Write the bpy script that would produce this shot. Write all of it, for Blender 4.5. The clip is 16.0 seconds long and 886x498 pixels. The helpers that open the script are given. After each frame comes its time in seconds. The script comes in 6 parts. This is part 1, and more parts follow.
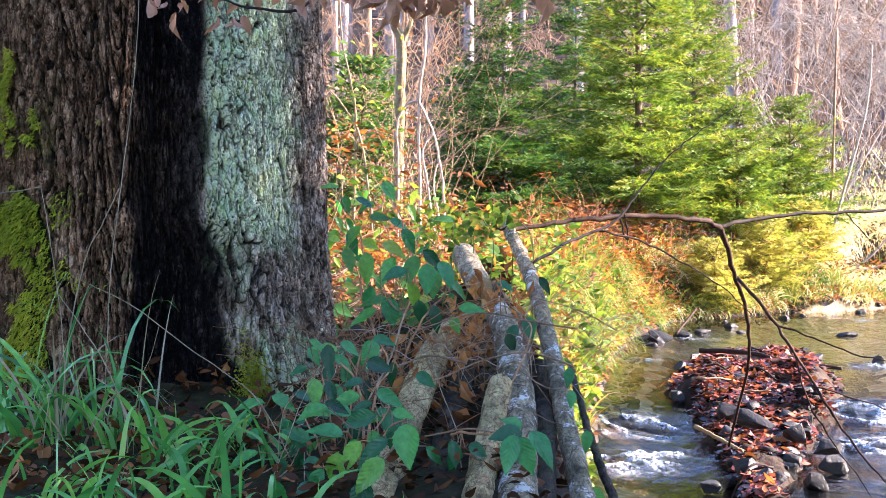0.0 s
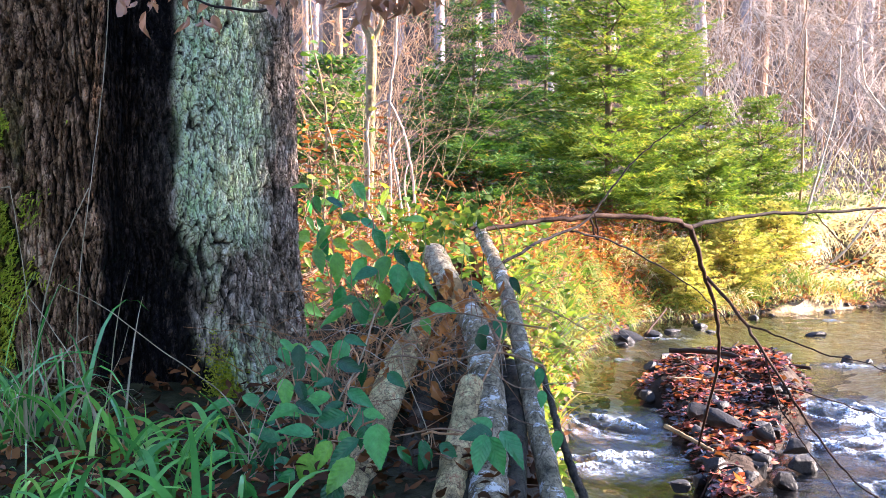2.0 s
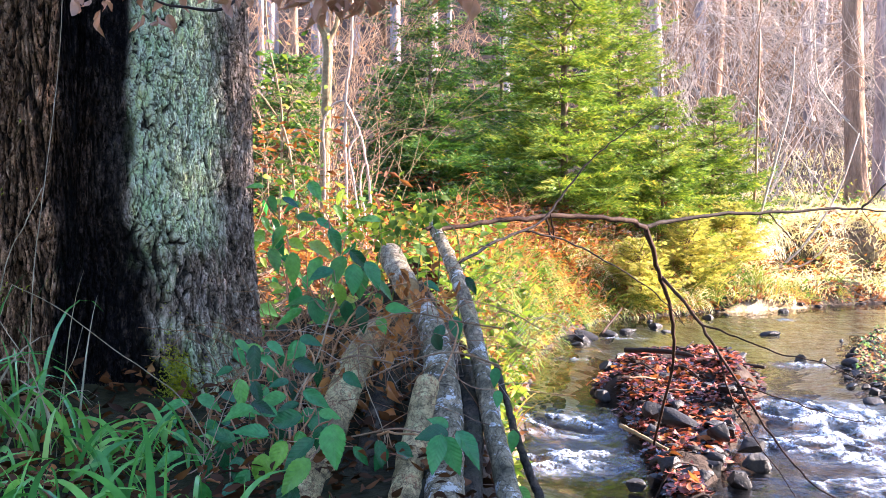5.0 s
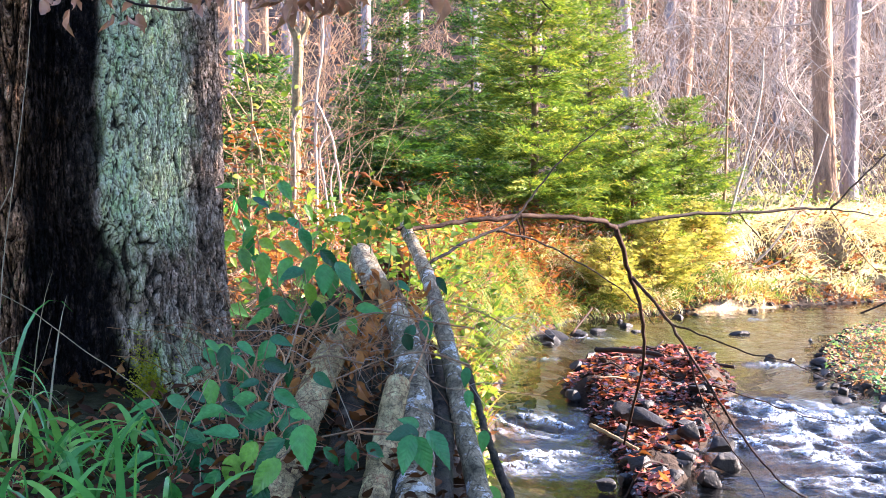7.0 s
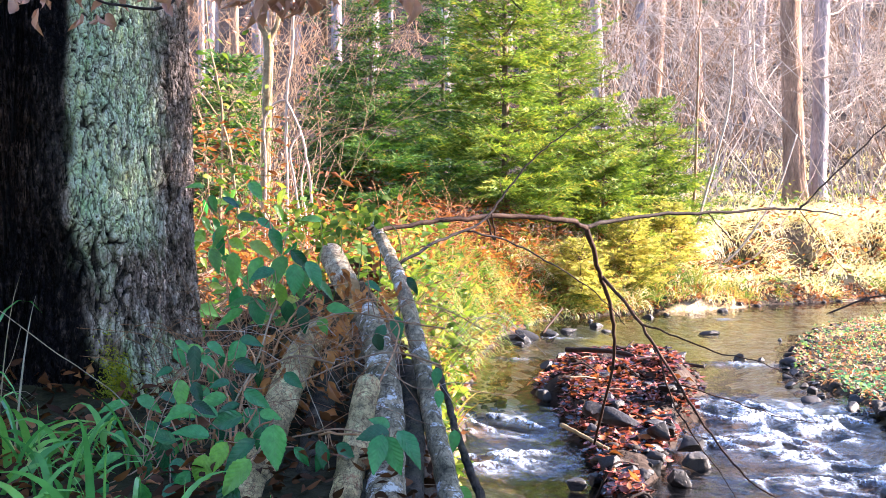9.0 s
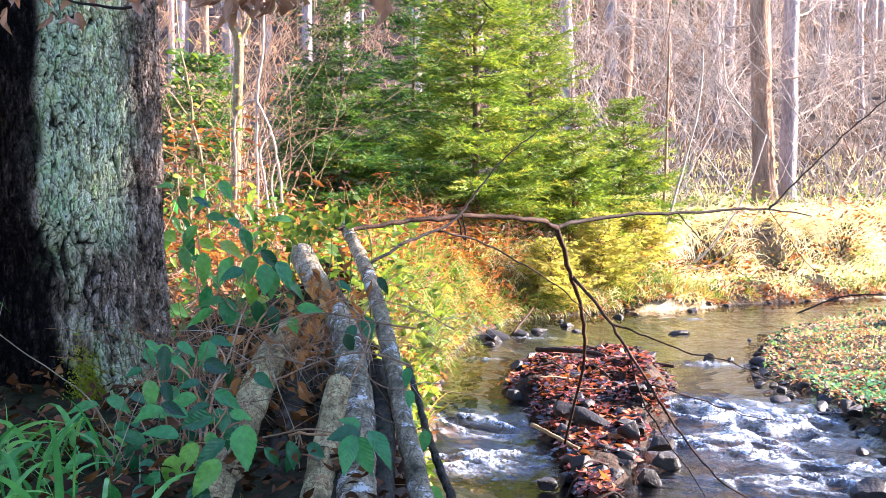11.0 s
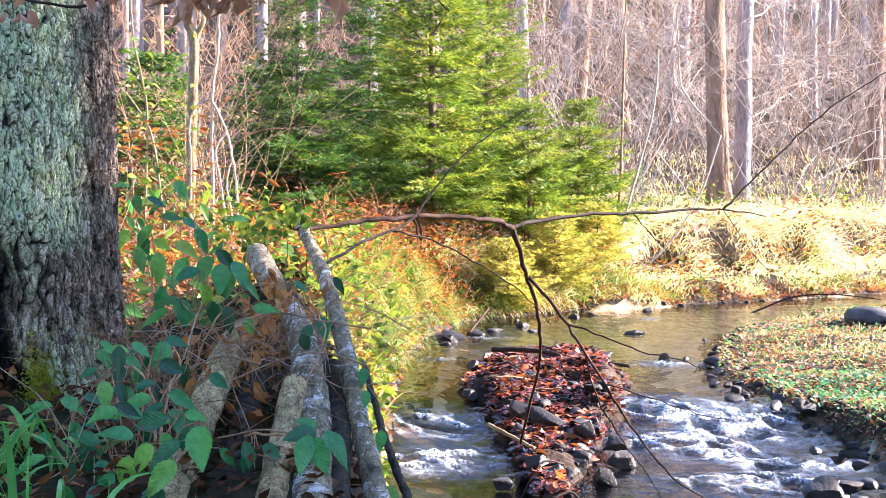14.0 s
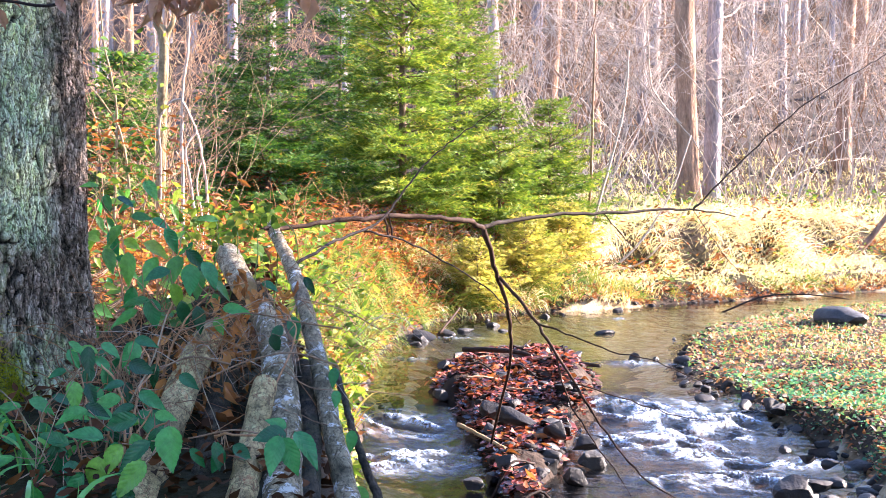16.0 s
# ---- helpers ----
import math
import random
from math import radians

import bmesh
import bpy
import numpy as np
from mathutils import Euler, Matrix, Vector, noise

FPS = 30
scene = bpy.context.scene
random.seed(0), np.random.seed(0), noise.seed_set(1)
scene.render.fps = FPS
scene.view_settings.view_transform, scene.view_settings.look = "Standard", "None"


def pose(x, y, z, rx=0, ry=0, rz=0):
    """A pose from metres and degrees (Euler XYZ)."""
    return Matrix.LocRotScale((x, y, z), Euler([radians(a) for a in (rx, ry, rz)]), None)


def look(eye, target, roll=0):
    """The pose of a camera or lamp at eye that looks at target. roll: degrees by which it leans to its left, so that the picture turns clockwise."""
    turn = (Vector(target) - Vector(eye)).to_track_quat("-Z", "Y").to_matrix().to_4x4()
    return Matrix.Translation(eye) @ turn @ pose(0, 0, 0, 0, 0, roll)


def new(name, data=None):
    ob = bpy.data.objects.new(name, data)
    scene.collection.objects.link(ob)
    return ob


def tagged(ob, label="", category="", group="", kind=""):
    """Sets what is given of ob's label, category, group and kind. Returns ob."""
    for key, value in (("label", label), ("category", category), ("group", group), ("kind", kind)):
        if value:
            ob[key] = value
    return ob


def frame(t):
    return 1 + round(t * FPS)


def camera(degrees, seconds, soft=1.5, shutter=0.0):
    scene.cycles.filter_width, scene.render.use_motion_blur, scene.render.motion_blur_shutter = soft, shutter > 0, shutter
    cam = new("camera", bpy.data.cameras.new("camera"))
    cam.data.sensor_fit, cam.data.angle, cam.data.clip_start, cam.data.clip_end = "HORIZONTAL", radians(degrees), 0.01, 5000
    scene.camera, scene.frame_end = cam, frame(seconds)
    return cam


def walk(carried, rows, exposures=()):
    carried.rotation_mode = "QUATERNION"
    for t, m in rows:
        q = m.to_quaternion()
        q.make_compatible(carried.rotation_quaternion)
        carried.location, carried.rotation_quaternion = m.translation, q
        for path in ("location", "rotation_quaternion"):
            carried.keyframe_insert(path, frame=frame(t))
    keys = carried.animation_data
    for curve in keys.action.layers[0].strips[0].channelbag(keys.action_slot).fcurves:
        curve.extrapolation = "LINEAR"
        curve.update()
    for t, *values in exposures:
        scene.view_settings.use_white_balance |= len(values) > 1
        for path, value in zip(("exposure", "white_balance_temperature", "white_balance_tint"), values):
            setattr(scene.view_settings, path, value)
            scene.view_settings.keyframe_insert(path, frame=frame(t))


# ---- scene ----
cam = camera(30.0, 16.0, 0.85)
# The eye stands still; it pans steadily to the right, its axis tipped a little below the level.
EYE, TILT, SWEEP = 0.85, -1.977, 8.14
walk(cam, [(t, pose(0, 0, EYE, TILT, 0, 0) @ pose(0, 0, 0, 90, 0, SWEEP * (0.5 - t / 16.0))) for t in [k * 0.5 for k in range(33)]], [(0.0, 3.19, 6500, 25), (16.0, 3.19, 6500, 25)])

# ---- world and sun ----
SUN_TO = Vector((0.88, 0.19, 0.42)).normalized()
world = bpy.data.worlds.new("sky")
scene.world = world
world.use_nodes = True
wn = world.node_tree
sky = wn.nodes.new("ShaderNodeTexSky")
sky.sky_type, sky.sun_disc = "NISHITA", False
sky.air_density, sky.dust_density, sky.ozone_density = 1.0, 0.2, 4.0
sky.sun_elevation = math.asin(SUN_TO.z)
sky.sun_rotation = math.atan2(SUN_TO.x, SUN_TO.y)
wn.links.new(sky.outputs[0], wn.nodes["Background"].inputs[0])
wn.nodes["Background"].inputs[1].default_value = 0.087
sun = new("sun", bpy.data.lights.new("sun", "SUN"))
sun.data.energy, sun.data.angle, sun.data.color = 4.7, radians(0.6), (1.0, 0.89, 0.755)
sun.matrix_world = look(SUN_TO * 50, (0, 0, 0))

# ---- materials ----


def nodes_of(name):
    m = bpy.data.materials.new(name)
    m.use_nodes = True
    nt = m.node_tree
    bsdf = nt.nodes["Principled BSDF"]
    return m, nt, bsdf


def ramp(nt, source, stops):
    r = nt.nodes.new("ShaderNodeValToRGB")
    els = r.color_ramp.elements
    while len(els) < len(stops):
        els.new(0.5)
    for e, (p, c) in zip(els, stops):
        e.position, e.color = p, (*c, 1)
    nt.links.new(source, r.inputs[0])
    return r.outputs[0]


def noise_of(nt, scale, detail=4.0, stretch=(1, 1, 1), rough=0.6):
    tc = nt.nodes.new("ShaderNodeTexCoord")
    mp = nt.nodes.new("ShaderNodeMapping")
    mp.inputs["Scale"].default_value = stretch
    n = nt.nodes.new("ShaderNodeTexNoise")
    n.inputs["Scale"].default_value, n.inputs["Detail"].default_value, n.inputs["Roughness"].default_value = scale, detail, rough
    nt.links.new(tc.outputs["Object"], mp.inputs[0])
    nt.links.new(mp.outputs[0], n.inputs["Vector"])
    return n.outputs["Fac"]


def mixed(nt, fac, a, b, how="MIX"):
    n = nt.nodes.new("ShaderNodeMix")
    n.data_type, n.blend_type = "RGBA", how
    for sock, val in ((n.inputs[0], fac), (n.inputs[6], a), (n.inputs[7], b)):
        if isinstance(val, bpy.types.NodeSocket):
            nt.links.new(val, sock)
        elif isinstance(val, tuple):
            sock.default_value = (*val, 1)
        else:
            sock.default_value = val
    return n.outputs[2]


def bump(nt, bsdf, height, strength, distance):
    b = nt.nodes.new("ShaderNodeBump")
    b.inputs["Strength"].default_value, b.inputs["Distance"].default_value = strength, distance
    nt.links.new(height, b.inputs["Height"])
    nt.links.new(b.outputs[0], bsdf.inputs["Normal"])


def solid(name, stops, scale, rough=0.85, relief=0.004, stretch=(1, 1, 1), fine=6.0):
    """A matt surface: a broad noise through colour stops, broken by a finer one."""
    m, nt, bsdf = nodes_of(name)
    n1, n2 = noise_of(nt, scale, 5, stretch), noise_of(nt, scale * fine, 4, stretch)
    col = mixed(nt, 0.55, ramp(nt, n1, stops), ramp(nt, n2, [(0.25, (0.25, 0.25, 0.25)), (0.75, (0.85, 0.85, 0.85))]), "OVERLAY")
    nt.links.new(col, bsdf.inputs["Base Color"])
    bsdf.inputs["Roughness"].default_value = rough
    bsdf.inputs["Specular IOR Level"].default_value = 0.5 if rough < 0.7 else 0.12
    bump(nt, bsdf, n2, 0.7, relief)
    return m


def foliage(name, stops, through_it=0.35, rough=0.5, scale=30.0, sheen=0.22, single=False):
    """Leaves: every leaf takes its own tone; part of the light comes through."""
    m, nt, bsdf = nodes_of(name)
    geo = nt.nodes.new("ShaderNodeNewGeometry")
    tone = nt.nodes.new("ShaderNodeObjectInfo").outputs["Random"] if single else geo.outputs["Random Per Island"]
    if not single:  # neighbours lean to the same tone
        patch = nt.nodes.new("ShaderNodeMapRange")
        patch.inputs["From Min"].default_value, patch.inputs["From Max"].default_value = 0.30, 0.70
        nt.links.new(noise_of(nt, 2.6, 3), patch.inputs["Value"])
        both = nt.nodes.new("ShaderNodeMix")
        both.inputs[0].default_value = 0.42
        nt.links.new(tone, both.inputs[2])
        nt.links.new(patch.outputs["Result"], both.inputs[3])
        tone = both.outputs[0]
    col = ramp(nt, tone, stops)
    n = noise_of(nt, scale, 3)
    col = mixed(nt, 0.35, col, ramp(nt, n, [(0.3, (0.2, 0.2, 0.2)), (0.7, (0.8, 0.8, 0.8))]), "OVERLAY")
    nt.links.new(col, bsdf.inputs["Base Color"])
    bsdf.inputs["Roughness"].default_value = rough
    bsdf.inputs["Specular IOR Level"].default_value = sheen
    tr = nt.nodes.new("ShaderNodeBsdfTranslucent")
    bright = mixed(nt, 1.0, col, (1.0, 1.0, 0.55), "MULTIPLY")
    nt.links.new(bright, tr.inputs[0])
    mx = nt.nodes.new("ShaderNodeMixShader")
    mx.inputs[0].default_value = through_it
    nt.links.new(bsdf.outputs[0], mx.inputs[1])
    nt.links.new(tr.outputs[0], mx.inputs[2])
    nt.links.new(mx.outputs[0], nt.nodes["Material Output"].inputs[0])
    return m


def attr(nt, name):
    a = nt.nodes.new("ShaderNodeAttribute")
    a.attribute_name = name
    return a.outputs["Fac"]


def crackle(nt, scale, stretch, wander):
    """Distance to the nearest seam between bark plates."""
    tc, add, mp = nt.nodes.new("ShaderNodeTexCoord"), nt.nodes.new("ShaderNodeVectorMath"), nt.nodes.new("ShaderNodeMapping")
    sway = nt.nodes.new("ShaderNodeTexNoise")
    sway.inputs["Scale"].default_value, sway.inputs["Detail"].default_value = scale * 0.5, 4
    push = nt.nodes.new("ShaderNodeVectorMath")
    push.operation = "SCALE"
    push.inputs["Scale"].default_value = wander
    nt.links.new(tc.outputs["Object"], sway.inputs["Vector"])
    nt.links.new(sway.outputs["Color"], push.inputs[0])
    nt.links.new(tc.outputs["Object"], add.inputs[0])
    nt.links.new(push.outputs[0], add.inputs[1])
    nt.links.new(add.outputs[0], mp.inputs[0])
    mp.inputs["Scale"].default_value = stretch
    vo = nt.nodes.new("ShaderNodeTexVoronoi")
    vo.feature = "DISTANCE_TO_EDGE"
    vo.inputs["Scale"].default_value = scale
    nt.links.new(mp.outputs[0], vo.inputs["Vector"])
    return vo.outputs["Distance"]


def bark_material():
    m, nt, bsdf = nodes_of("oak_bark")
    n1, n2, n3 = noise_of(nt, 26, 6, (1, 1, 0.35), 0.7), noise_of(nt, 80, 6, (1, 1, 0.45), 0.7), noise_of(nt, 22, 4)
    seams = crackle(nt, 58, (1, 1, 0.30), 0.035)
    chips = crackle(nt, 150, (1, 1, 0.55), 0.012)
    base = ramp(nt, n1, [(0.3, (0.13, 0.090, 0.066)), (0.5, (0.38, 0.285, 0.215)), (0.7, (0.66, 0.55, 0.45))])
    base = mixed(nt, 0.85, base, ramp(nt, n2, [(0.36, (0.06, 0.06, 0.06)), (0.64, (0.92, 0.92, 0.92))]), "OVERLAY")
    # Left of the cleft the bark is tinted darker and browner.
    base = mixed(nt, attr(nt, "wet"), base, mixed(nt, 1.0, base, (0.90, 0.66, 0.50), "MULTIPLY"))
    crust = ramp(nt, n3, [(0.25, (0.50, 0.74, 0.40)), (0.48, (0.78, 0.90, 0.51)), (0.75, (0.93, 0.90, 0.52))])
    crust = mixed(nt, 0.6, crust, ramp(nt, n2, [(0.36, (0.3, 0.3, 0.3)), (0.64, (0.85, 0.85, 0.85))]), "OVERLAY")
    moss = ramp(nt, n2, [(0.38, (0.014, 0.022, 0.005)), (0.52, (0.075, 0.090, 0.012)), (0.64, (0.22, 0.21, 0.03))])
    # Nearly black to brown tones for the inside of the cleft.
    cleft_dark = ramp(nt, n2, [(0.40, (0.002, 0.002, 0.003)), (0.54, (0.013, 0.010, 0.011)), (0.67, (0.090, 0.064, 0.050))])
    col = mixed(nt, attr(nt, "crust"), base, crust)
    col = mixed(nt, attr(nt, "moss"), col, moss)
    col = mixed(nt, attr(nt, "cleft_dark"), col, cleft_dark)
    # Dirt-dark seams and furrows, deepened so crease shade is in the colour too.
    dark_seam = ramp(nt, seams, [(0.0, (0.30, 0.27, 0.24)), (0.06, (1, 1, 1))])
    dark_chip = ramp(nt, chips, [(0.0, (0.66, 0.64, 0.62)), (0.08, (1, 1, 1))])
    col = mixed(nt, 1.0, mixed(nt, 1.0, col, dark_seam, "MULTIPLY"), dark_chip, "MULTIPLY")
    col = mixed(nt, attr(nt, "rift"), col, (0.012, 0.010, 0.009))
    rust = mixed(nt, attr(nt, "rust"), col, (0.22, 0.11, 0.035))
    nt.links.new(rust, bsdf.inputs["Base Color"])
    bsdf.inputs["Roughness"].default_value = 0.9
    bsdf.inputs["Specular IOR Level"].default_value = 0.08
    n4 = noise_of(nt, 190, 5, (1, 1, 0.6), 0.7)
    edges = mixed(nt, 0.3, ramp(nt, seams, [(0.0, (0, 0, 0)), (0.22, (1, 1, 1))]), ramp(nt, chips, [(0.0, (0, 0, 0)), (0.25, (1, 1, 1))]))
    bump(nt, bsdf, mixed(nt, 0.5, mixed(nt, 0.5, n2, n4), edges), 1.0, 0.016)
    return m


def log_material(name, dark, light, crust=(0.62, 0.66, 0.64), spots=0.62):
    m, nt, bsdf = nodes_of(name)
    n1, n2, n3 = noise_of(nt, 14, 5, (1, 1, 1)), noise_of(nt, 120, 8, (1, 0.22, 0.8), 0.8), noise_of(nt, 30, 7, (1, 0.6, 1), 0.75)
    base = mixed(nt, 0.85, ramp(nt, n1, [(0.3, dark), (0.7, light)]), ramp(nt, n2, [(0.38, (0.16, 0.16, 0.16)), (0.60, (0.92, 0.92, 0.92))]), "OVERLAY")
    mask = ramp(nt, n3, [(spots, (0, 0, 0)), (spots + 0.03, (1, 1, 1))])
    base = mixed(nt, ramp(nt, noise_of(nt, 9, 5), [(0.45, (0, 0, 0)), (0.68, (0.4, 0.4, 0.4))]), base, (0.14, 0.15, 0.055))
    seams = crackle(nt, 85, (1.0, 0.10, 1.0), 0.03)
    base = mixed(nt, 1.0, mixed(nt, mask, base, crust), ramp(nt, seams, [(0.0, (0.34, 0.31, 0.28)), (0.07, (1, 1, 1))]), "MULTIPLY")
    nt.links.new(base, bsdf.inputs["Base Color"])
    bsdf.inputs["Roughness"].default_value = 0.8
    bsdf.inputs["Specular IOR Level"].default_value = 0.15
    bump(nt, bsdf, n2, 1.0, 0.014)
    return m


def water_material():
    m, nt, bsdf = nodes_of("stream_water")
    tint = nt.nodes.new("ShaderNodeBsdfTransparent")
    tint.inputs[0].default_value = (0.98, 0.92, 0.83, 1)
    gloss = nt.nodes.new("ShaderNodeBsdfGlossy")
    gloss.inputs["Roughness"].default_value = 0.03
    fres = nt.nodes.new("ShaderNodeFresnel")
    fres.inputs[0].default_value = 1.33
    b = nt.nodes.new("ShaderNodeBump")
    b.inputs["Strength"].default_value, b.inputs["Distance"].default_value = 1.0, 0.017
    push = nt.nodes.new("ShaderNodeMapRange")  # smooth glides, ruffled falls
    push.inputs["To Min"].default_value, push.inputs["To Max"].default_value = 0.15, 1.0
    nt.links.new(attr(nt, "ruffle"), push.inputs["Value"])
    nt.links.new(push.outputs["Result"], b.inputs["Strength"])
    nt.links.new(noise_of(nt, 26, 4, (1.0, 0.75, 1)), b.inputs["Height"])
    nt.links.new(b.outputs[0], gloss.inputs["Normal"])
    nt.links.new(b.outputs[0], fres.inputs["Normal"])
    clear = nt.nodes.new("ShaderNodeMixShader")
    nt.links.new(fres.outputs[0], clear.inputs[0])
    nt.links.new(tint.outputs[0], clear.inputs[1])
    nt.links.new(gloss.outputs[0], clear.inputs[2])
    froth = bsdf
    # White froth tinted blue: the sky's reflection is painted into its colour.
    froth.inputs["Base Color"].default_value = (0.66, 0.78, 0.97, 1)
    froth.inputs["Roughness"].default_value = 0.35
    nt.links.new(b.outputs[0], froth.inputs["Normal"])
    # froth breaks up into flecks
    mul = nt.nodes.new("ShaderNodeMath")
    mul.operation = "MULTIPLY"
    nt.links.new(attr(nt, "foam"), mul.inputs[0])
    nt.links.new(ramp(nt, noise_of(nt, 70, 6, (1.2, 0.8, 1), 0.7), [(0.40, (0.0, 0.0, 0.0)), (0.60, (1, 1, 1))]), mul.inputs[1])
    out = nt.nodes.new("ShaderNodeMixShader")
    nt.links.new(mul.outputs[0], out.inputs[0])
    nt.links.new(clear.outputs[0], out.inputs[1])
    nt.links.new(froth.outputs[0], out.inputs[2])
    nt.links.new(out.outputs[0], nt.nodes["Material Output"].inputs[0])
    return m


def ground_material():
    m, nt, bsdf = nodes_of("forest_floor")
    n1, n2, n3 = noise_of(nt, 1.3, 5), noise_of(nt, 28, 5), noise_of(nt, 7, 4)
    soil = ramp(nt, n1, [(0.3, (0.020, 0.014, 0.011)), (0.5, (0.050, 0.037, 0.030)), (0.72, (0.105, 0.082, 0.070))])
    green = ramp(nt, n3, [(0.3, (0.012, 0.014, 0.006)), (0.7, (0.042, 0.036, 0.016))])
    bed = ramp(nt, n3, [(0.3, (0.40, 0.26, 0.11)), (0.5, (0.70, 0.53, 0.30)), (0.72, (0.85, 0.75, 0.57))])
    col = mixed(nt, attr(nt, "green"), soil, green)
    col = mixed(nt, attr(nt, "bed"), col, bed)
    col = mixed(nt, 0.75, col, ramp(nt, n2, [(0.25, (0.12, 0.12, 0.12)), (0.75, (0.88, 0.88, 0.88))]), "OVERLAY")
    nt.links.new(col, bsdf.inputs["Base Color"])
    bsdf.inputs["Roughness"].default_value = 0.95
    bsdf.inputs["Specular IOR Level"].default_value = 0.08
    bump(nt, bsdf, n2, 1.0, 0.02)
    return m


M_GROUND, M_WATER, M_BARK = ground_material(), water_material(), bark_material()
M_LOG = log_material("weathered_log", (0.25, 0.170, 0.075), (0.84, 0.60, 0.30), (0.66, 0.65, 0.48), 0.69)
M_LOG_LICHEN = log_material("lichen_log", (0.13, 0.098, 0.058), (0.58, 0.46, 0.29), (0.90, 0.89, 0.84), 0.55)
# Dark brown bark, blackened to paint the shade in the pile's gaps.
M_LOG_DARK = log_material("shaded_dark_log", (0.016, 0.012, 0.009), (0.11, 0.080, 0.052), (0.30, 0.32, 0.28), 0.80)
M_LOG_PALE = log_material("pale_bare_log", (0.34, 0.25, 0.15), (0.70, 0.58, 0.42), (0.72, 0.74, 0.70), 0.66)
M_CUT = solid("cut_wood", [(0.3, (0.30, 0.17, 0.08)), (0.7, (0.52, 0.36, 0.19))], 30)
M_DEADWOOD = solid("dead_branch", [(0.3, (0.014, 0.008, 0.006)), (0.7, (0.066, 0.036, 0.025))], 30, 0.75, 0.003)
M_SAPLING = solid("young_bark", [(0.3, (0.15, 0.11, 0.060)), (0.7, (0.36, 0.275, 0.16))], 18, 0.75, 0.003)
M_DARKTWIG = solid("dark_twig", [(0.3, (0.014, 0.011, 0.010)), (0.7, (0.05, 0.036, 0.030))], 40, 0.75, 0.002)
M_PALETWIG = solid("pale_twig", [(0.3, (0.30, 0.24, 0.195)), (0.7, (0.54, 0.45, 0.38))], 25, 0.7, 0.002)
M_VINE = solid("pale_vine", [(0.3, (0.36, 0.25, 0.19)), (0.7, (0.62, 0.49, 0.40))], 25, 0.7, 0.002)
M_BROWNTWIG = solid("brown_twig", [(0.3, (0.15, 0.085, 0.05)), (0.7, (0.40, 0.26, 0.17))], 20, 0.75, 0.002)
M_REDSTEM = solid("red_brown_stem", [(0.3, (0.20, 0.085, 0.042)), (0.7, (0.50, 0.27, 0.14))], 20, 0.75, 0.002)
M_FARBARK = solid("grey_bark", [(0.3, (0.15, 0.13, 0.135)), (0.7, (0.40, 0.355, 0.36))], 8, 0.9, 0.03, (1, 1, 0.3))
M_PINEBARK = solid("red_bark", [(0.3, (0.13, 0.078, 0.055)), (0.7, (0.38, 0.245, 0.17))], 9, 0.9, 0.03, (1, 1, 0.3))
M_STONE = solid("wet_stone", [(0.3, (0.006, 0.006, 0.007)), (0.55, (0.012, 0.011, 0.012)), (0.8, (0.024, 0.022, 0.020))], 14, 0.62, 0.006)
M_GRAVEL = solid("dark_gravel", [(0.3, (0.012, 0.011, 0.012)), (0.6, (0.034, 0.030, 0.027)), (0.8, (0.085, 0.07, 0.058))], 18, 0.75, 0.004)
M_BOULDER = solid("dry_stone", [(0.3, (0.018, 0.018, 0.021)), (0.55, (0.034, 0.034, 0.037)), (0.8, (0.07, 0.067, 0.063))], 14, 0.65, 0.012)


def veined_leaf(name, stops, through_it, rough):
    """A leaf one unit long along x: pale midrib and side veins, raised blade between them."""
    m = foliage(name, stops, through_it, rough, 6.0, 0.65, True)
    nt = m.node_tree
    bsdf = nt.nodes["Principled BSDF"]
    tc, sep = nt.nodes.new("ShaderNodeTexCoord"), nt.nodes.new("ShaderNodeSeparateXYZ")
    nt.links.new(tc.outputs["Object"], sep.inputs[0])

    def calc(op, a, b):
        n = nt.nodes.new("ShaderNodeMath")
        n.operation = op
        for sock, val in zip(n.inputs, (a, b)):
            if isinstance(val, bpy.types.NodeSocket):
                nt.links.new(val, sock)
            else:
                sock.default_value = val
        return n.outputs[0]
    side = calc("ABSOLUTE", sep.outputs[1], 0.0)
    wave = calc("PINGPONG", calc("SUBTRACT", calc("MULTIPLY", sep.outputs[0], 8.0), calc("MULTIPLY", side, 9.0)), 0.5)
    line = calc("MINIMUM", calc("MULTIPLY", wave, 2.0), calc("MULTIPLY", side, 28.0))
    vein = ramp(nt, line, [(0.0, (1, 1, 1)), (0.28, (0, 0, 0))])
    old = bsdf.inputs["Base Color"].links[0].from_socket
    nt.links.new(mixed(nt, calc("MULTIPLY", vein, 0.16), old, (0.22, 0.36, 0.20)), bsdf.inputs["Base Color"])
    bump(nt, bsdf, line, 0.25, 0.003)
    return m


M_BRAMBLE = veined_leaf("bramble_leaf", [(0.0, (0.006, 0.055, 0.024)), (0.35, (0.016, 0.16, 0.062)), (0.65, (0.034, 0.28, 0.085)), (0.88, (0.075, 0.35, 0.075)), (1.0, (0.18, 0.42, 0.055))], 0.42, 0.22)
# Bright copy of the bramble leaf: sun shining through is painted into its colour.
M_BRAMBLE_SUNLIT = veined_leaf("young_bramble_leaf", [(0.0, (0.04, 0.20, 0.05)), (0.4, (0.11, 0.33, 0.055)), (0.75, (0.24, 0.46, 0.06)), (1.0, (0.44, 0.50, 0.08))], 0.5, 0.3)
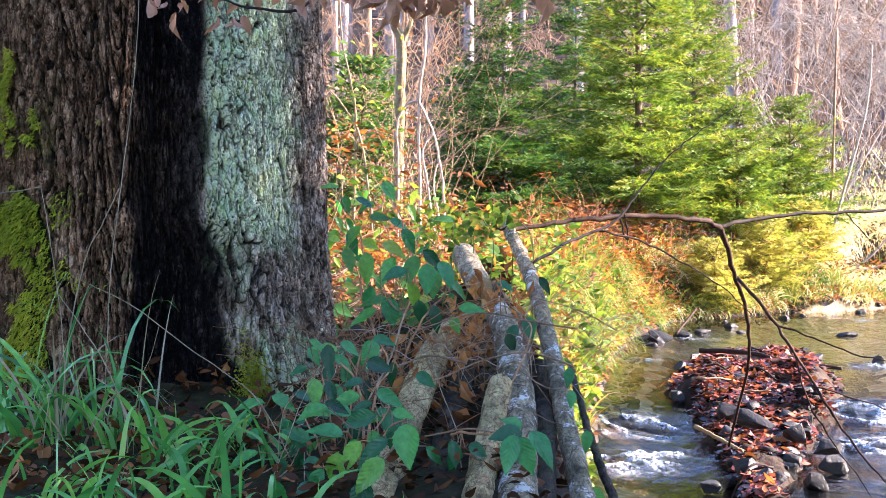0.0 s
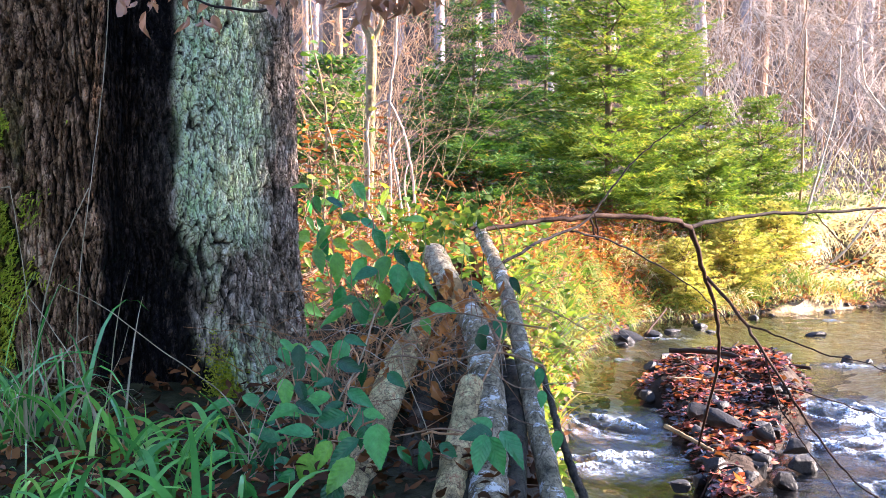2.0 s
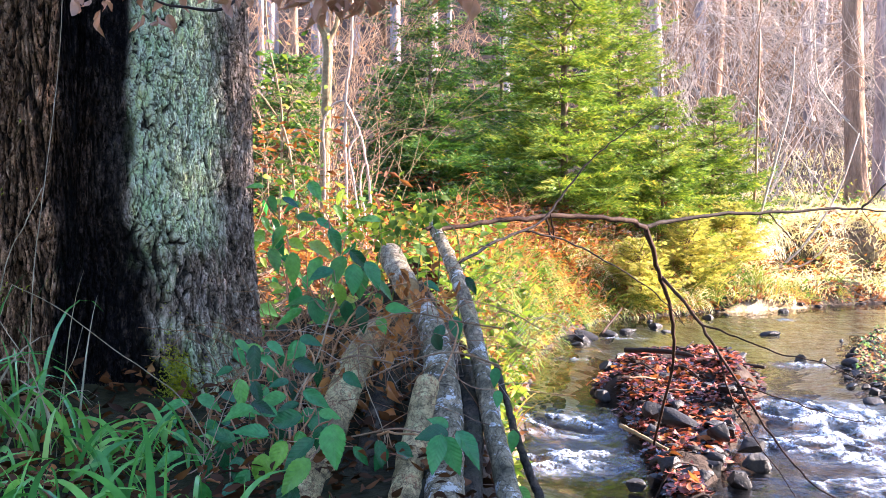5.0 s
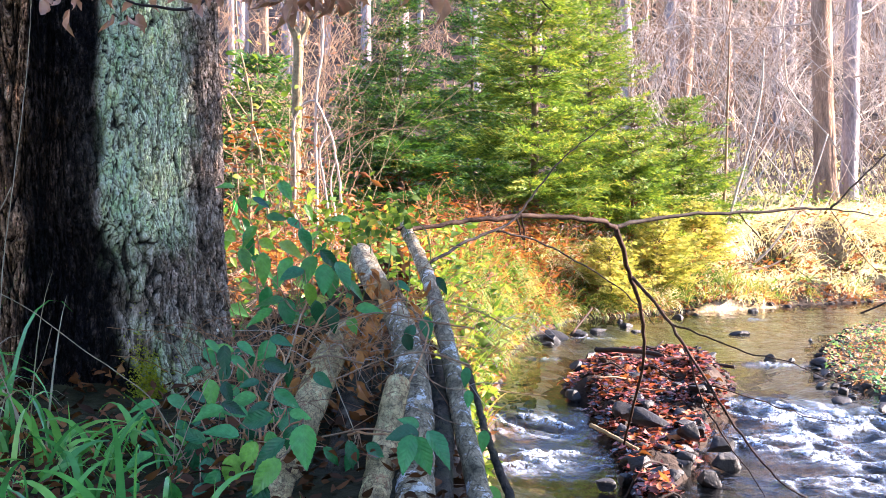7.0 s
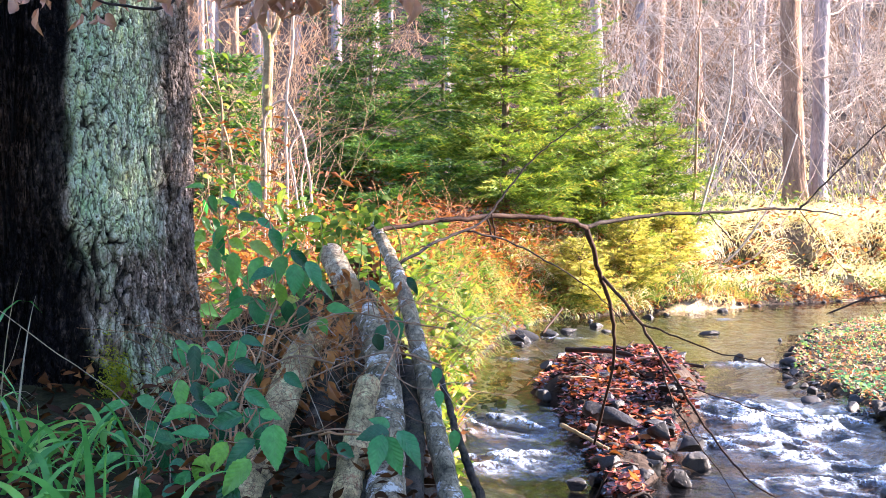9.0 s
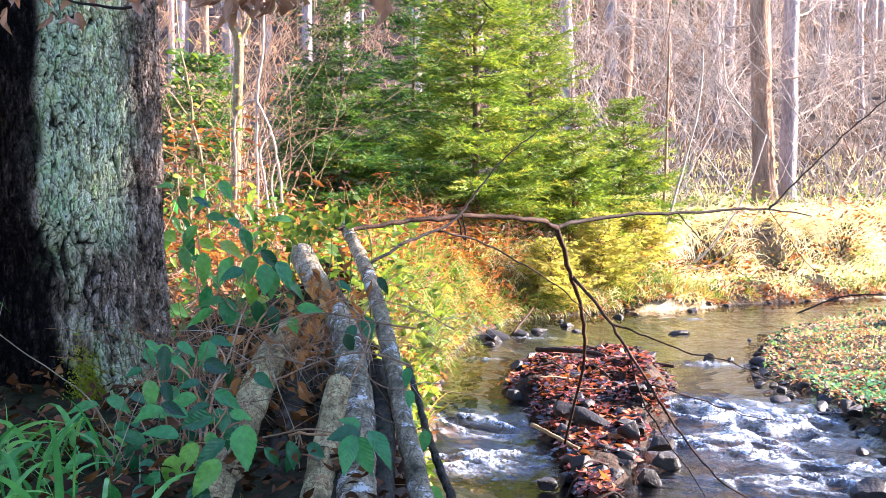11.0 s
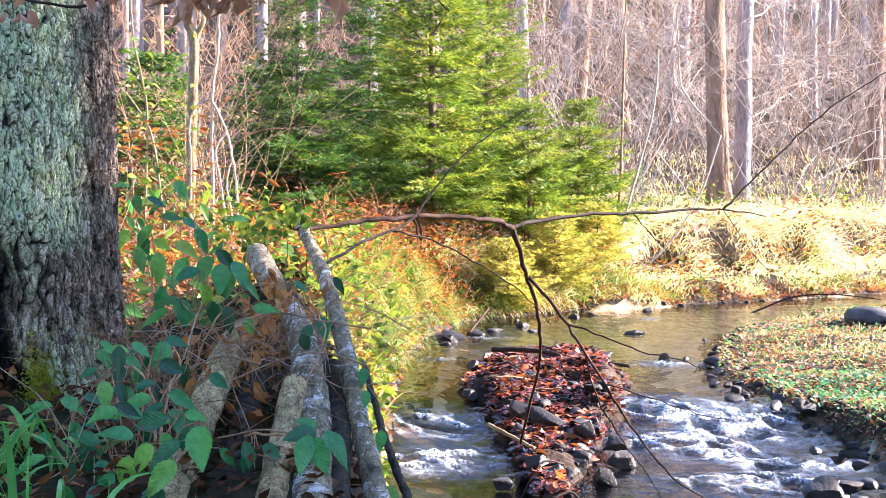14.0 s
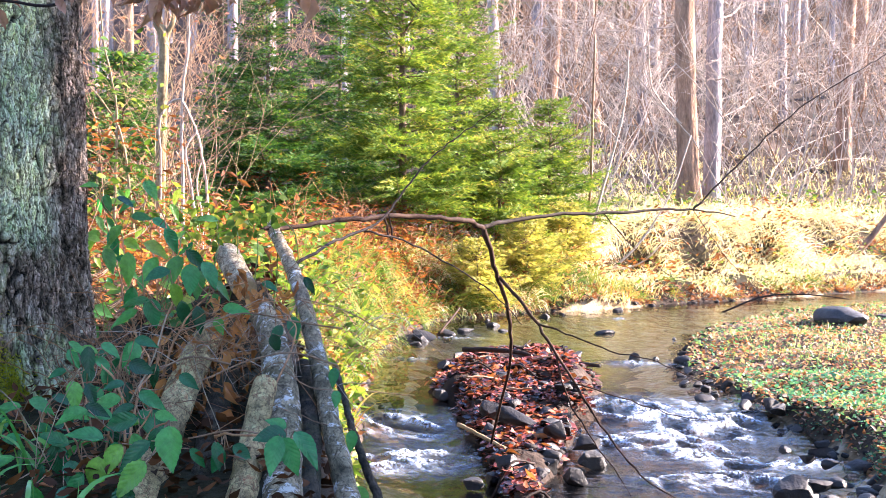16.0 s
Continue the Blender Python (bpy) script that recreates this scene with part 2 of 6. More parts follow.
M_YELLOWLEAF = foliage("yellow_green_leaf", [(0.0, (0.018, 0.042, 0.010)), (0.4, (0.075, 0.15, 0.026)), (0.66, (0.20, 0.28, 0.045)), (0.82, (0.44, 0.37, 0.085)), (0.92, (0.42, 0.18, 0.055)), (1.0, (0.28, 0.085, 0.028))], 0.45, 0.5)
M_BARGREEN = foliage("small_green_leaf", [(0.0, (0.04, 0.12, 0.07)), (0.4, (0.10, 0.26, 0.13)), (0.7, (0.30, 0.40, 0.14)), (1.0, (0.50, 0.48, 0.22))], 0.35, 0.75, sheen=0.06)
# Tealer copy of the small green leaf, with sky-lit shade painted in.
M_SHADEGREEN = foliage("shaded_green_leaf", [(0.0, (0.03, 0.12, 0.085)), (0.5, (0.085, 0.27, 0.17)), (1.0, (0.26, 0.42, 0.20))], 0.35, 0.7, sheen=0.1)
M_GRASS = foliage("green_grass", [(0.0, (0.022, 0.095, 0.034)), (0.45, (0.075, 0.33, 0.085)), (0.8, (0.19, 0.50, 0.11)), (1.0, (0.50, 0.48, 0.22))], 0.4, 0.26, sheen=0.5)
M_BANKGRASS = foliage("bank_grass", [(0.0, (0.03, 0.07, 0.012)), (0.4, (0.10, 0.19, 0.030)), (0.65, (0.30, 0.29, 0.07)), (1.0, (0.50, 0.22, 0.085))], 0.4, 0.6)
M_STRAW = foliage("dry_straw", [(0.0, (0.28, 0.21, 0.13)), (1.0, (0.46, 0.38, 0.27))], 0.2, 0.6)
M_FARGRASS = foliage("pale_bank_grass", [(0.0, (0.26, 0.21, 0.08)), (0.3, (0.54, 0.46, 0.25)), (0.65, (0.78, 0.69, 0.49)), (1.0, (0.86, 0.78, 0.66))], 0.45, 0.6)
M_BEECH = foliage("dry_beech_leaf", [(0.0, (0.17, 0.055, 0.032)), (0.4, (0.40, 0.16, 0.09)), (0.75, (0.58, 0.33, 0.24)), (1.0, (0.82, 0.28, 0.06))], 0.26, 0.45)
M_DARKLITTER = foliage("rotting_leaf", [(0.0, (0.016, 0.009, 0.006)), (0.5, (0.060, 0.026, 0.013)), (0.8, (0.17, 0.062, 0.022)), (1.0, (0.46, 0.20, 0.07))], 0.15, 0.75, sheen=0.08)
M_GREYLITTER = foliage("bleached_litter", [(0.0, (0.12, 0.085, 0.07)), (0.6, (0.24, 0.18, 0.155)), (1.0, (0.40, 0.32, 0.28))], 0.2, 0.7)
M_FIRBARK = solid("fir_bark", [(0.3, (0.07, 0.048, 0.034)), (0.7, (0.20, 0.145, 0.105))], 30)
M_LITTER = foliage("fallen_leaf", [(0.0, (0.11, 0.040, 0.018)), (0.5, (0.29, 0.105, 0.040)), (0.8, (0.46, 0.18, 0.062)), (1.0, (0.52, 0.30, 0.16))], 0.2, 0.5)
M_CURLED = foliage("curled_dead_leaf", [(0.0, (0.20, 0.065, 0.022)), (0.4, (0.46, 0.17, 0.055)), (0.8, (0.66, 0.30, 0.11)), (1.0, (0.72, 0.44, 0.24))], 0.35, 0.5)
M_WETLEAF = foliage("wet_fallen_leaf", [(0.0, (0.035, 0.011, 0.014)), (0.35, (0.17, 0.048, 0.045)), (0.58, (0.40, 0.10, 0.070)), (0.78, (0.56, 0.17, 0.085)), (1.0, (0.50, 0.34, 0.32))], 0.2, 0.32, sheen=0.5)
M_SODDEN = foliage("sodden_leaf", [(0.0, (0.012, 0.006, 0.007)), (0.6, (0.040, 0.016, 0.016)), (1.0, (0.10, 0.040, 0.030))], 0.1, 0.25, sheen=0.5)
M_BARLEAF = foliage("bleached_leaf", [(0.0, (0.12, 0.05, 0.032)), (0.3, (0.40, 0.14, 0.06)), (0.55, (0.48, 0.29, 0.20)), (0.82, (0.56, 0.41, 0.34)), (1.0, (0.64, 0.54, 0.45))], 0.25, 0.75, sheen=0.06)
# Two copies of one needle colour: shade painted into the first, sun into the second.
M_NEEDLE = foliage("fir_needles", [(0.0, (0.012, 0.050, 0.018)), (0.45, (0.042, 0.125, 0.030)), (0.75, (0.14, 0.26, 0.044)), (1.0, (0.46, 0.25, 0.07))], 0.34, 0.5)
M_LITNEEDLE = foliage("lit_fir_needles", [(0.0, (0.034, 0.095, 0.020)), (0.4, (0.11, 0.20, 0.033)), (0.75, (0.30, 0.36, 0.060)), (1.0, (0.60, 0.33, 0.12))], 0.43, 0.5)
M_SEEDLING = foliage("seedling_needles", [(0.0, (0.11, 0.13, 0.035)), (0.35, (0.33, 0.34, 0.08)), (0.75, (0.62, 0.52, 0.18)), (1.0, (0.72, 0.38, 0.14))], 0.6, 0.6)
M_FARNEEDLE = foliage("far_needles", [(0.0, (0.05, 0.10, 0.06)), (1.0, (0.14, 0.20, 0.10))], 0.3, 0.6)
M_RUST = foliage("rusty_bracken", [(0.0, (0.050, 0.018, 0.009)), (0.4, (0.19, 0.060, 0.022)), (0.75, (0.42, 0.15, 0.042)), (1.0, (0.56, 0.30, 0.12))], 0.4, 0.6)
M_MOSS = foliage("moss", [(0.0, (0.10, 0.20, 0.018)), (0.5, (0.40, 0.44, 0.035)), (1.0, (0.74, 0.62, 0.07))], 0.35, 0.8)

# ---- mesh helpers ----


class Build:
    """Gathers vertices and faces for one mesh."""

    def __init__(self):
        self.v, self.f = [], []

    def tube(self, pts, radii, sides=6, cap=True, wobble=0.0):
        pts = [Vector(p) for p in pts]
        n0 = len(self.v)
        side = None
        for i, p in enumerate(pts):
            d = (pts[min(i + 1, len(pts) - 1)] - pts[max(i - 1, 0)]).normalized()
            if side is None:
                side = d.orthogonal().normalized()
            side = (side - d * side.dot(d)).normalized()
            up = d.cross(side)
            for k in range(sides):
                a = 2 * math.pi * k / sides
                r = radii[i] * (1 + (noise.noise(p * 31 + Vector((k * 3.1, k, 0))) * wobble if wobble else 0))
                self.v.append(p + (side * math.cos(a) + up * math.sin(a)) * r)
        for i in range(len(pts) - 1):
            for k in range(sides):
                a, b = n0 + i * sides + k, n0 + i * sides + (k + 1) % sides
                self.f.append((a, b, b + sides, a + sides))
        if cap:
            self.f.append(tuple(range(n0 + sides - 1, n0 - 1, -1)))
            self.f.append(tuple(range(len(self.v) - sides, len(self.v))))

    def leaf(self, base, way, face, length, width, fold=0.25, curl=0.3, n=4, tip=0.8, waves=0.0, twist=0.0):
        """A pointed leaf with a folded midrib, bent along its length."""
        base, way = Vector(base), Vector(way).normalized()
        face = Vector(face)
        across = way.cross(face)
        if across.length < 1e-4:
            across = way.orthogonal()
        across.normalize()
        face = across.cross(way).normalized()
        n0 = len(self.v)
        for i in range(n + 1):
            s = i / n
            w = width * 0.5 * (math.sin(math.pi * min(1.0, s ** tip * 0.97 + 0.03)) ** 1.1 if 0 < s < 1 else 0.03)
            side, rise = across, face
            if twist:
                ct, st = math.cos(twist * s), math.sin(twist * s)
                side, rise = across * ct + face * st, face * ct - across * st
            mid = base + way * (length * (s - 0.18 * abs(curl) * s * s)) - face * (length * curl * s * s)
            lift = rise * (w * fold) + rise * (waves * length * math.sin(s * 17))
            self.v += [mid - side * w + lift, mid, mid + side * w + lift]
        for i in range(n):
            a = n0 + i * 3
            self.f += [(a, a + 1, a + 4, a + 3), (a + 1, a + 2, a + 5, a + 4)]

    def blade(self, base, way, length, width, droop, n=5, turn=None):
        base, d = Vector(base), Vector(way).normalized()
        across = turn or Vector((random.uniform(-1, 1), random.uniform(-1, 1), 0.1)).normalized()
        across = (across - d * across.dot(d)).normalized()
        n0, p = len(self.v), base.copy()
        for i in range(n + 1):
            s = i / n
            w = width * 0.5 * (1 - s ** 2.2) + 0.0002
            self.v += [p - across * w, p + across * w]
            d = (d + Vector((0, 0, -droop / n * (0.4 + 1.4 * s)))).normalized()
            p = p + d * (length / n)
        for i in range(n):
            a = n0 + 2 * i
            self.f.append((a, a + 1, a + 3, a + 2))

    def mesh(self, name, smooth=True):
        me = bpy.data.meshes.new(name)
        me.from_pydata([tuple(q) for q in self.v], [], self.f)
        if smooth:
            me.polygons.foreach_set("use_smooth", [True] * len(me.polygons))
        me.update()
        return me


def part(name, b, material, parent=None, label="", smooth=True):
    ob = new(name, b.mesh(name, smooth))
    ob.data.materials.append(material)
    if parent:
        ob.parent = parent
    if label:
        ob["label"] = label
    return ob


def thing(name, at, label, category, group="", kind=""):
    e = new(name)
    e.location = at
    return tagged(e, label, category, group, kind)


def smoothstep(a, b, x):
    t = min(1.0, max(0.0, (x - a) / (b - a)))
    return t * t * (3 - 2 * t)


def path(pts, n, jitter=0.0):
    """A smooth line through pts (Catmull-Rom), n steps a stretch, a little crooked."""
    pts = [Vector(p) for p in pts]
    q = [pts[0] * 2 - pts[1]] + pts + [pts[-1] * 2 - pts[-2]]
    out = []
    for i in range(1, len(q) - 2):
        for k in range(n):
            t = k / n
            a, b, c, d = q[i - 1], q[i], q[i + 1], q[i + 2]
            out.append(0.5 * ((2 * b) + (c - a) * t + (2 * a - 5 * b + 4 * c - d) * t * t + (3 * b - a - 3 * c + d) * t ** 3))
    out.append(pts[-1])
    if jitter:
        for i in range(1, len(out) - 1):
            out[i] = out[i] + Vector(noise.noise_vector(out[i] * 40)) * jitter
    return out


def taper(n, a, b):
    return [a + (b - a) * i / (n - 1) for i in range(n)]

# ---- ground and stream ----
# The stream comes from the far right, turns, and runs towards the eye along the near bank.
LEFT_EDGE = [(0.9, -6.0), (0.25, 2.0), (0.12, 4.4), (0.13, 5.6), (0.2, 6.9), (0.33, 8.6), (0.47, 9.7), (0.80, 10.7), (1.65, 11.7), (2.7, 12.4), (3.8, 13.2), (4.9, 14.1), (8.5, 17.0), (20.0, 24.0)]
RIGHT_EDGE = [(3.2, -6.0), (2.2, 2.0), (1.72, 4.6), (1.70, 5.0), (1.84, 5.6), (1.76, 6.4), (1.64, 7.1), (1.68, 7.8), (1.80, 8.4), (2.0, 9.2), (2.22, 9.9), (2.75, 10.9), (3.6, 11.7), (4.8, 12.6), (9.0, 15.3), (20.0, 21.5)]


# froth lies where the water tumbles over the stones
FALLS = [(0.30, 6.30, 0.22, 0.22, 0.8), (0.27, 5.70, 0.22, 0.26, 1.0), (1.22, 6.50, 0.30, 0.26, 1.0), (1.36, 6.12, 0.34, 0.26, 0.8), (1.52, 6.35, 0.20, 0.24, 0.9), (1.10, 5.98, 0.20, 0.13, 1.0), (1.32, 5.76, 0.20, 0.15, 1.0), (1.54, 5.55, 0.22, 0.16, 1.0),
         (1.30, 5.25, 0.32, 0.20, 0.75), (0.42, 8.4, 0.20, 0.12, 0.4), (0.72, 9.55, 0.22, 0.10, 0.5), (1.55, 8.1, 0.22, 0.2, 0.45), (2.0, 11.0, 0.3, 0.15, 0.3)]


def side_of(line, x, y):
    """Signed distance to a line, positive on its left (west) hand."""
    best, sign = 1e9, 1
    for (ax, ay), (bx, by) in zip(line, line[1:]):
        dx, dy = bx - ax, by - ay
        t = min(1, max(0, ((x - ax) * dx + (y - ay) * dy) / (dx * dx + dy * dy)))
        px, py = ax + dx * t - x, ay + dy * t - y
        d = px * px + py * py
        if d < best:
            best, sign = d, (1 if dx * (y - ay) - dy * (x - ax) > 0 else -1)
    return sign * math.sqrt(best)


def water_z(y):
    return -0.085 * (1 - smoothstep(5.7, 6.9, y))


def hollow(x, y):
    """Where the far bank is washed out under the grass."""
    k = max(math.exp(-((x - cx) / sx) ** 2 - ((y - cy) / sy) ** 2) for cx, cy, sx, sy in ((2.50, 13.85, 0.24, 0.28), (2.70, 14.02, 0.18, 0.22), (3.25, 14.40, 0.16, 0.24), (3.62, 14.72, 0.14, 0.18)))
    return k


def ground_parts(x, y):
    wl = water_z(y)
    dl, dr = side_of(LEFT_EDGE, x, y), -side_of(RIGHT_EDGE, x, y)
    rough = noise.noise((x * 1.7, y * 1.7, 3.0)) * 0.05 + noise.noise((x * 6, y * 6, 1.0)) * 0.02
    if dl > 0:  # the near and far bank, then the wooded slope
        rise = smoothstep(0.0, 0.30 + 0.47 * smoothstep(10.0, 11.0, y), dl)
        top = 0.44 - 0.004 * max(0, min(y, 18) - 8) + 0.02 * min(dl, 3)
        top += 0.08 * smoothstep(2.2, 4.2, x) * smoothstep(11, 14, y)
        top += 0.20 * math.exp(-((x + 0.17) / 0.33) ** 2 - ((y - 4.0) / 0.75) ** 2)
        far = smoothstep(1.5, 2.4, x) * smoothstep(10.8, 11.8, y)
        if far > 0:  # a low terrace by the water, then the steep face of the far bank
            wob = 0.25 * noise.noise((x * 1.3, y * 1.3, 7.0))
            step = 0.14 * smoothstep(0.0, 0.4, dl) + 0.42 * smoothstep(1.15 + wob, 1.55 + wob, dl) + 0.06 * max(0.0, min(dl, 5) - 1.5)
            step -= 0.30 * hollow(x, y)
            top, rise = top + (step - top) * far, rise + (1 - rise) * far
        hill = 0.19 * max(0.0, y - 19 - 0.15 * abs(x)) + 0.05 * max(0.0, -x - 6)
        z = wl - 0.03 + (top + 0.03 - wl) * rise + hill * (1 - smoothstep(70, 120, y)) + (9.7 if y > 120 else 9.7 * smoothstep(70, 120, y))
        z += rough * (0.4 + 0.6 * rise) * (1 + 0.04 * y)
        return z, 0.0, smoothstep(0.05, 0.5, dl) * smoothstep(19, 16, y) * smoothstep(0.1, -0.2, noise.noise((x * 0.9, y * 0.9, 9)) - 0.25)
    if dr > 0:
        rise = smoothstep(-0.02, 0.12, dr)
        z = wl - 0.03 + (0.055 + 0.022 * min(dr, 3) - wl) * rise + rough * 0.7 * rise
        hill = 0.12 * max(0.0, dr - 6)
        return z + min(hill, 5.0), 1 - smoothstep(-0.05, 0.02, dr), 0.35
    depth = min(-dl, -dr)
    stony = max(math.exp(-((x - cx) / (sx * 1.35)) ** 2 - ((y - cy) / (sy * 1.35)) ** 2) for cx, cy, sx, sy, a in FALLS if a > 0.6)
    return wl - 0.03 - 0.11 * smoothstep(0, 0.5, depth) + rough * 0.6 * smoothstep(0, 0.3, depth), 1.0 - min(1.0, 1.3 * stony), 0.0


def gz(x, y):
    return ground_parts(x, y)[0]


def spread(stops):
    out = []
    for (a, b, n) in stops:
        out += [a + (b - a) * i / n for i in range(n)]
    return out + [stops[-1][1]]


def grid_mesh(name, xs, ys, height, attrs):
    verts, data = [], {k: [] for k in attrs}
    for y in ys:
        for x in xs:
            vals = height(x, y)
            verts.append((x, y, vals[0]))
            for k, val in zip(attrs, vals[1:]):
                data[k].append(val)
    w = len(xs)
    faces = [(j * w + i, j * w + i + 1, (j + 1) * w + i + 1, (j + 1) * w + i) for j in range(len(ys) - 1) for i in range(w - 1)]
    me = bpy.data.meshes.new(name)
    me.from_pydata(verts, [], faces)
    me.polygons.foreach_set("use_smooth", [True] * len(faces))
    for k in attrs:
        me.attributes.new(k, "FLOAT", "POINT").data.foreach_set("value", data[k])
    return me


ground = new("ground", grid_mesh("ground", spread([(-400, -60, 4), (-60, -8, 14), (-8, -2, 24), (-2, 6, 130), (6, 14, 30), (14, 60, 14), (60, 400, 4)]),
                                 spread([(-300, -20, 4), (-20, 1, 12), (1, 5, 50), (5, 15, 130), (15, 30, 45), (30, 125, 30), (125, 1500, 6)]), ground_parts, ("bed", "green")))
ground.data.materials.append(M_GROUND)
tagged(ground, "forest floor of brown soil and grass with stream banks", "ground", kind="structure")

def stream_surface(x, y):
    """Height, froth and ruffling: standing waves lie across the current, froth rides on their crests."""
    f = 0.0
    for cx, cy, sx, sy, a in FALLS:
        f = max(f, a * math.exp(-((x - cx) / sx) ** 2 - ((y - cy) / sy) ** 2))
    lumps = noise.noise((x * 9, y * 5, 0)) + 0.5 * noise.noise((x * 23, y * 12, 5))
    z = water_z(y) + 0.004 * lumps + 0.002 * noise.noise((x * 40, y * 22, 2))
    if f < 0.04:
        return z, 0.0, f
    sway = noise.noise_vector((x * 5, y * 5, 1)) * 0.10
    along, across = 0.75 * (y + 0.9 * x) + sway.x, 0.75 * (x - 0.9 * y) + sway.y
    down, beside = 0.5 * x - 0.85 * y + sway.y, 0.85 * x + 0.5 * y + sway.x
    crest = 1 - 4.2 * abs(noise.noise((across * 5.5, along * 7.0, 3)))
    chop = 1 - 4.2 * abs(noise.noise((across * 11, along * 17, 8)))
    turb = 0.75 * crest + 0.25 * chop
    streak = noise.noise((beside * 17, down * 4.5, 4)) + 0.5 * noise.noise((beside * 38, down * 12, 6))
    froth = 0.96 * smoothstep(0.20, 1.05, 0.50 * turb + 0.95 * streak + 0.40 * f) * smoothstep(0.10, 0.6, f)
    # A thin veil spreads the painted sky blue between the crests.
    froth = max(froth, 0.06 * smoothstep(0.1, 0.6, f))
    return z + f * (0.030 * turb + 0.008 * streak), froth, min(1.0, 1.6 * f)


stream = new("water", grid_mesh("water", spread([(0.0, 2.2, 220), (2.2, 9, 50)]), spread([(-6.0, 1.0, 12), (1.0, 4.5, 20), (4.5, 7.6, 300), (7.6, 15, 150), (15, 19, 8)]), stream_surface, ("foam", "ruffle")))
stream.data.materials.append(M_WATER)
tagged(stream, "shallow clear brown stream with white riffles over stones", "stream", kind="structure")

# ---- the oak ----
OAK = Vector((-0.851, 3.35, 0.502))
OAK.z = 0.40


def oak_bark():
    """A wide trunk of two grown-together stems; plates of bark with deep furrows between them, a blackish cleft in
    front.
    """
    verts, faces, crust, moss, cleft_dark, rust, wet, rift = [], [], [], [], [], [], [], []
    angles = [radians(a) for a in spread([(-60, 88, 500), (88, 300, 34)])][:-1]
    heights = spread([(-0.15, 0.0, 16), (0.0, 0.84, 440), (0.84, 1.4, 30), (1.4, 4.5, 20)])
    for h in heights:
        for a in angles:
            flare = 1 + 0.16 * math.exp(-max(h, 0) / 0.10) + 0.05 * math.exp(-max(h, 0) / 0.35) - 0.03 * max(0, h - 1)
            r = 0.352 * flare * (1 + 0.025 * math.sin(5 * a + 1) + 0.015 * math.sin(11 * a + 2.0 * h))
            if h < 0.12:
                r += 0.03 * (1 - h / 0.12) * max(0, math.sin(7 * a + 0.6))
            front = -1.75 < a < 1.75
            px, pz = a * 0.36, h
            mid = 0.058 + 0.012 * math.sin(h * 7 + 1) + 0.012 * noise.noise((3, 0, h * 8))
            wide = 0.077 + 0.028 * smoothstep(0.5, 0.15, h) + 0.016 * noise.noise((h * 14, 2, 0))
            off = (px - mid) / wide
            inside = math.exp(-(off * off) ** 1.6)
            r -= inside * (0.085 + 0.03 * noise.noise((px * 14, h * 7, 4)))
            r += 0.02 * math.exp(-((px - mid - 0.13) / 0.07) ** 2)
            plate = 1.0
            if front:
                warp = Vector((noise.noise((px * 11, pz * 6, 0)), noise.noise((px * 11, pz * 6, 7)), 0))
                right = px > mid + 0.03
                kx, kz = (52, 19) if right else (44, 11)
                jag = Vector((noise.noise((px * 75, pz * 50, 21)), noise.noise((px * 75, pz * 50, 27)), 0))
                q = Vector((80 + px * kx + warp.x * 0.8 + jag.x * 0.12, 40 + pz * kz + warp.y * 1.0 + jag.y * 0.2 + 4.0 * noise.noise((px * 30, 0, 0)), 0.5))
                dist, seeds = noise.voronoi(q)
                hue = noise.cell(seeds[0] * 7.7)
                gap = dist[1] - dist[0]
                q2 = Vector((300 + px * kx * 1.7 + warp.y * 1.5 + jag.y * 0.3, 90 + pz * kz * 2.4 + warp.x * 1.5 + jag.x * 0.4, 4.5))
                fine, seeds2 = noise.voronoi(q2)
                gap2 = fine[1] - fine[0]
                plate = smoothstep(0.012, 0.075 + 0.08 * smoothstep(0.44, 0.30, h) if right else 0.17, gap) * (0.66 + 0.34 * smoothstep(0.0, 0.06, gap2))
                chip = 0.55 * hue + 0.65 * noise.cell(seeds2[0] * 5.1) + 0.35 * noise.noise((px * 140, pz * 70, 3))
                grain = noise.noise((px * 190, pz * 110, 1)) * 0.0022 + noise.noise((px * 60, pz * 25, 2)) * 0.0025
                furrow = noise.noise((px * 34 + warp.x, pz * 3.2, 6)) * 0.006
                deep = 0.013 if right else 0.020
                tilt = noise.noise(q * 0.8 + Vector((9, 0, 0))) * 0.005
                r += (deep * plate + 0.0032 * chip * plate + grain + tilt + furrow) * (1 - 0.35 * inside) - 0.6 * deep
            verts.append((math.sin(a) * r, -math.cos(a) * r, h))
            n = noise.noise((px * 8, pz * 8, 2)) + 0.5 * noise.noise((px * 30, pz * 30, 1))
            c = smoothstep(mid + 0.066, mid + 0.078, px + 0.008 * n) * smoothstep(0.375, 0.30, px + 0.03 * n) * smoothstep(0.27, 0.40, h + 0.10 * n)
            low = smoothstep(0.10, 0.16, px) * smoothstep(0.24, 0.17, h + 0.05 * n) * smoothstep(-0.2, 0.15, n) * 0.8
            left = smoothstep(0.1, 0.5, noise.noise((px * 16, pz * 16, 8))) * smoothstep(-0.15, -0.2, px) * smoothstep(0.16, 0.08, abs(h - 0.12)) * 0.7
            crust.append(max(c * 0.95, low, left) * (0.25 + 0.75 * plate) if front else 0.0)
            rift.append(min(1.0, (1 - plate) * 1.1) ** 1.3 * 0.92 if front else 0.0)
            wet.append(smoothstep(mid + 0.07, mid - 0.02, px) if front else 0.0)
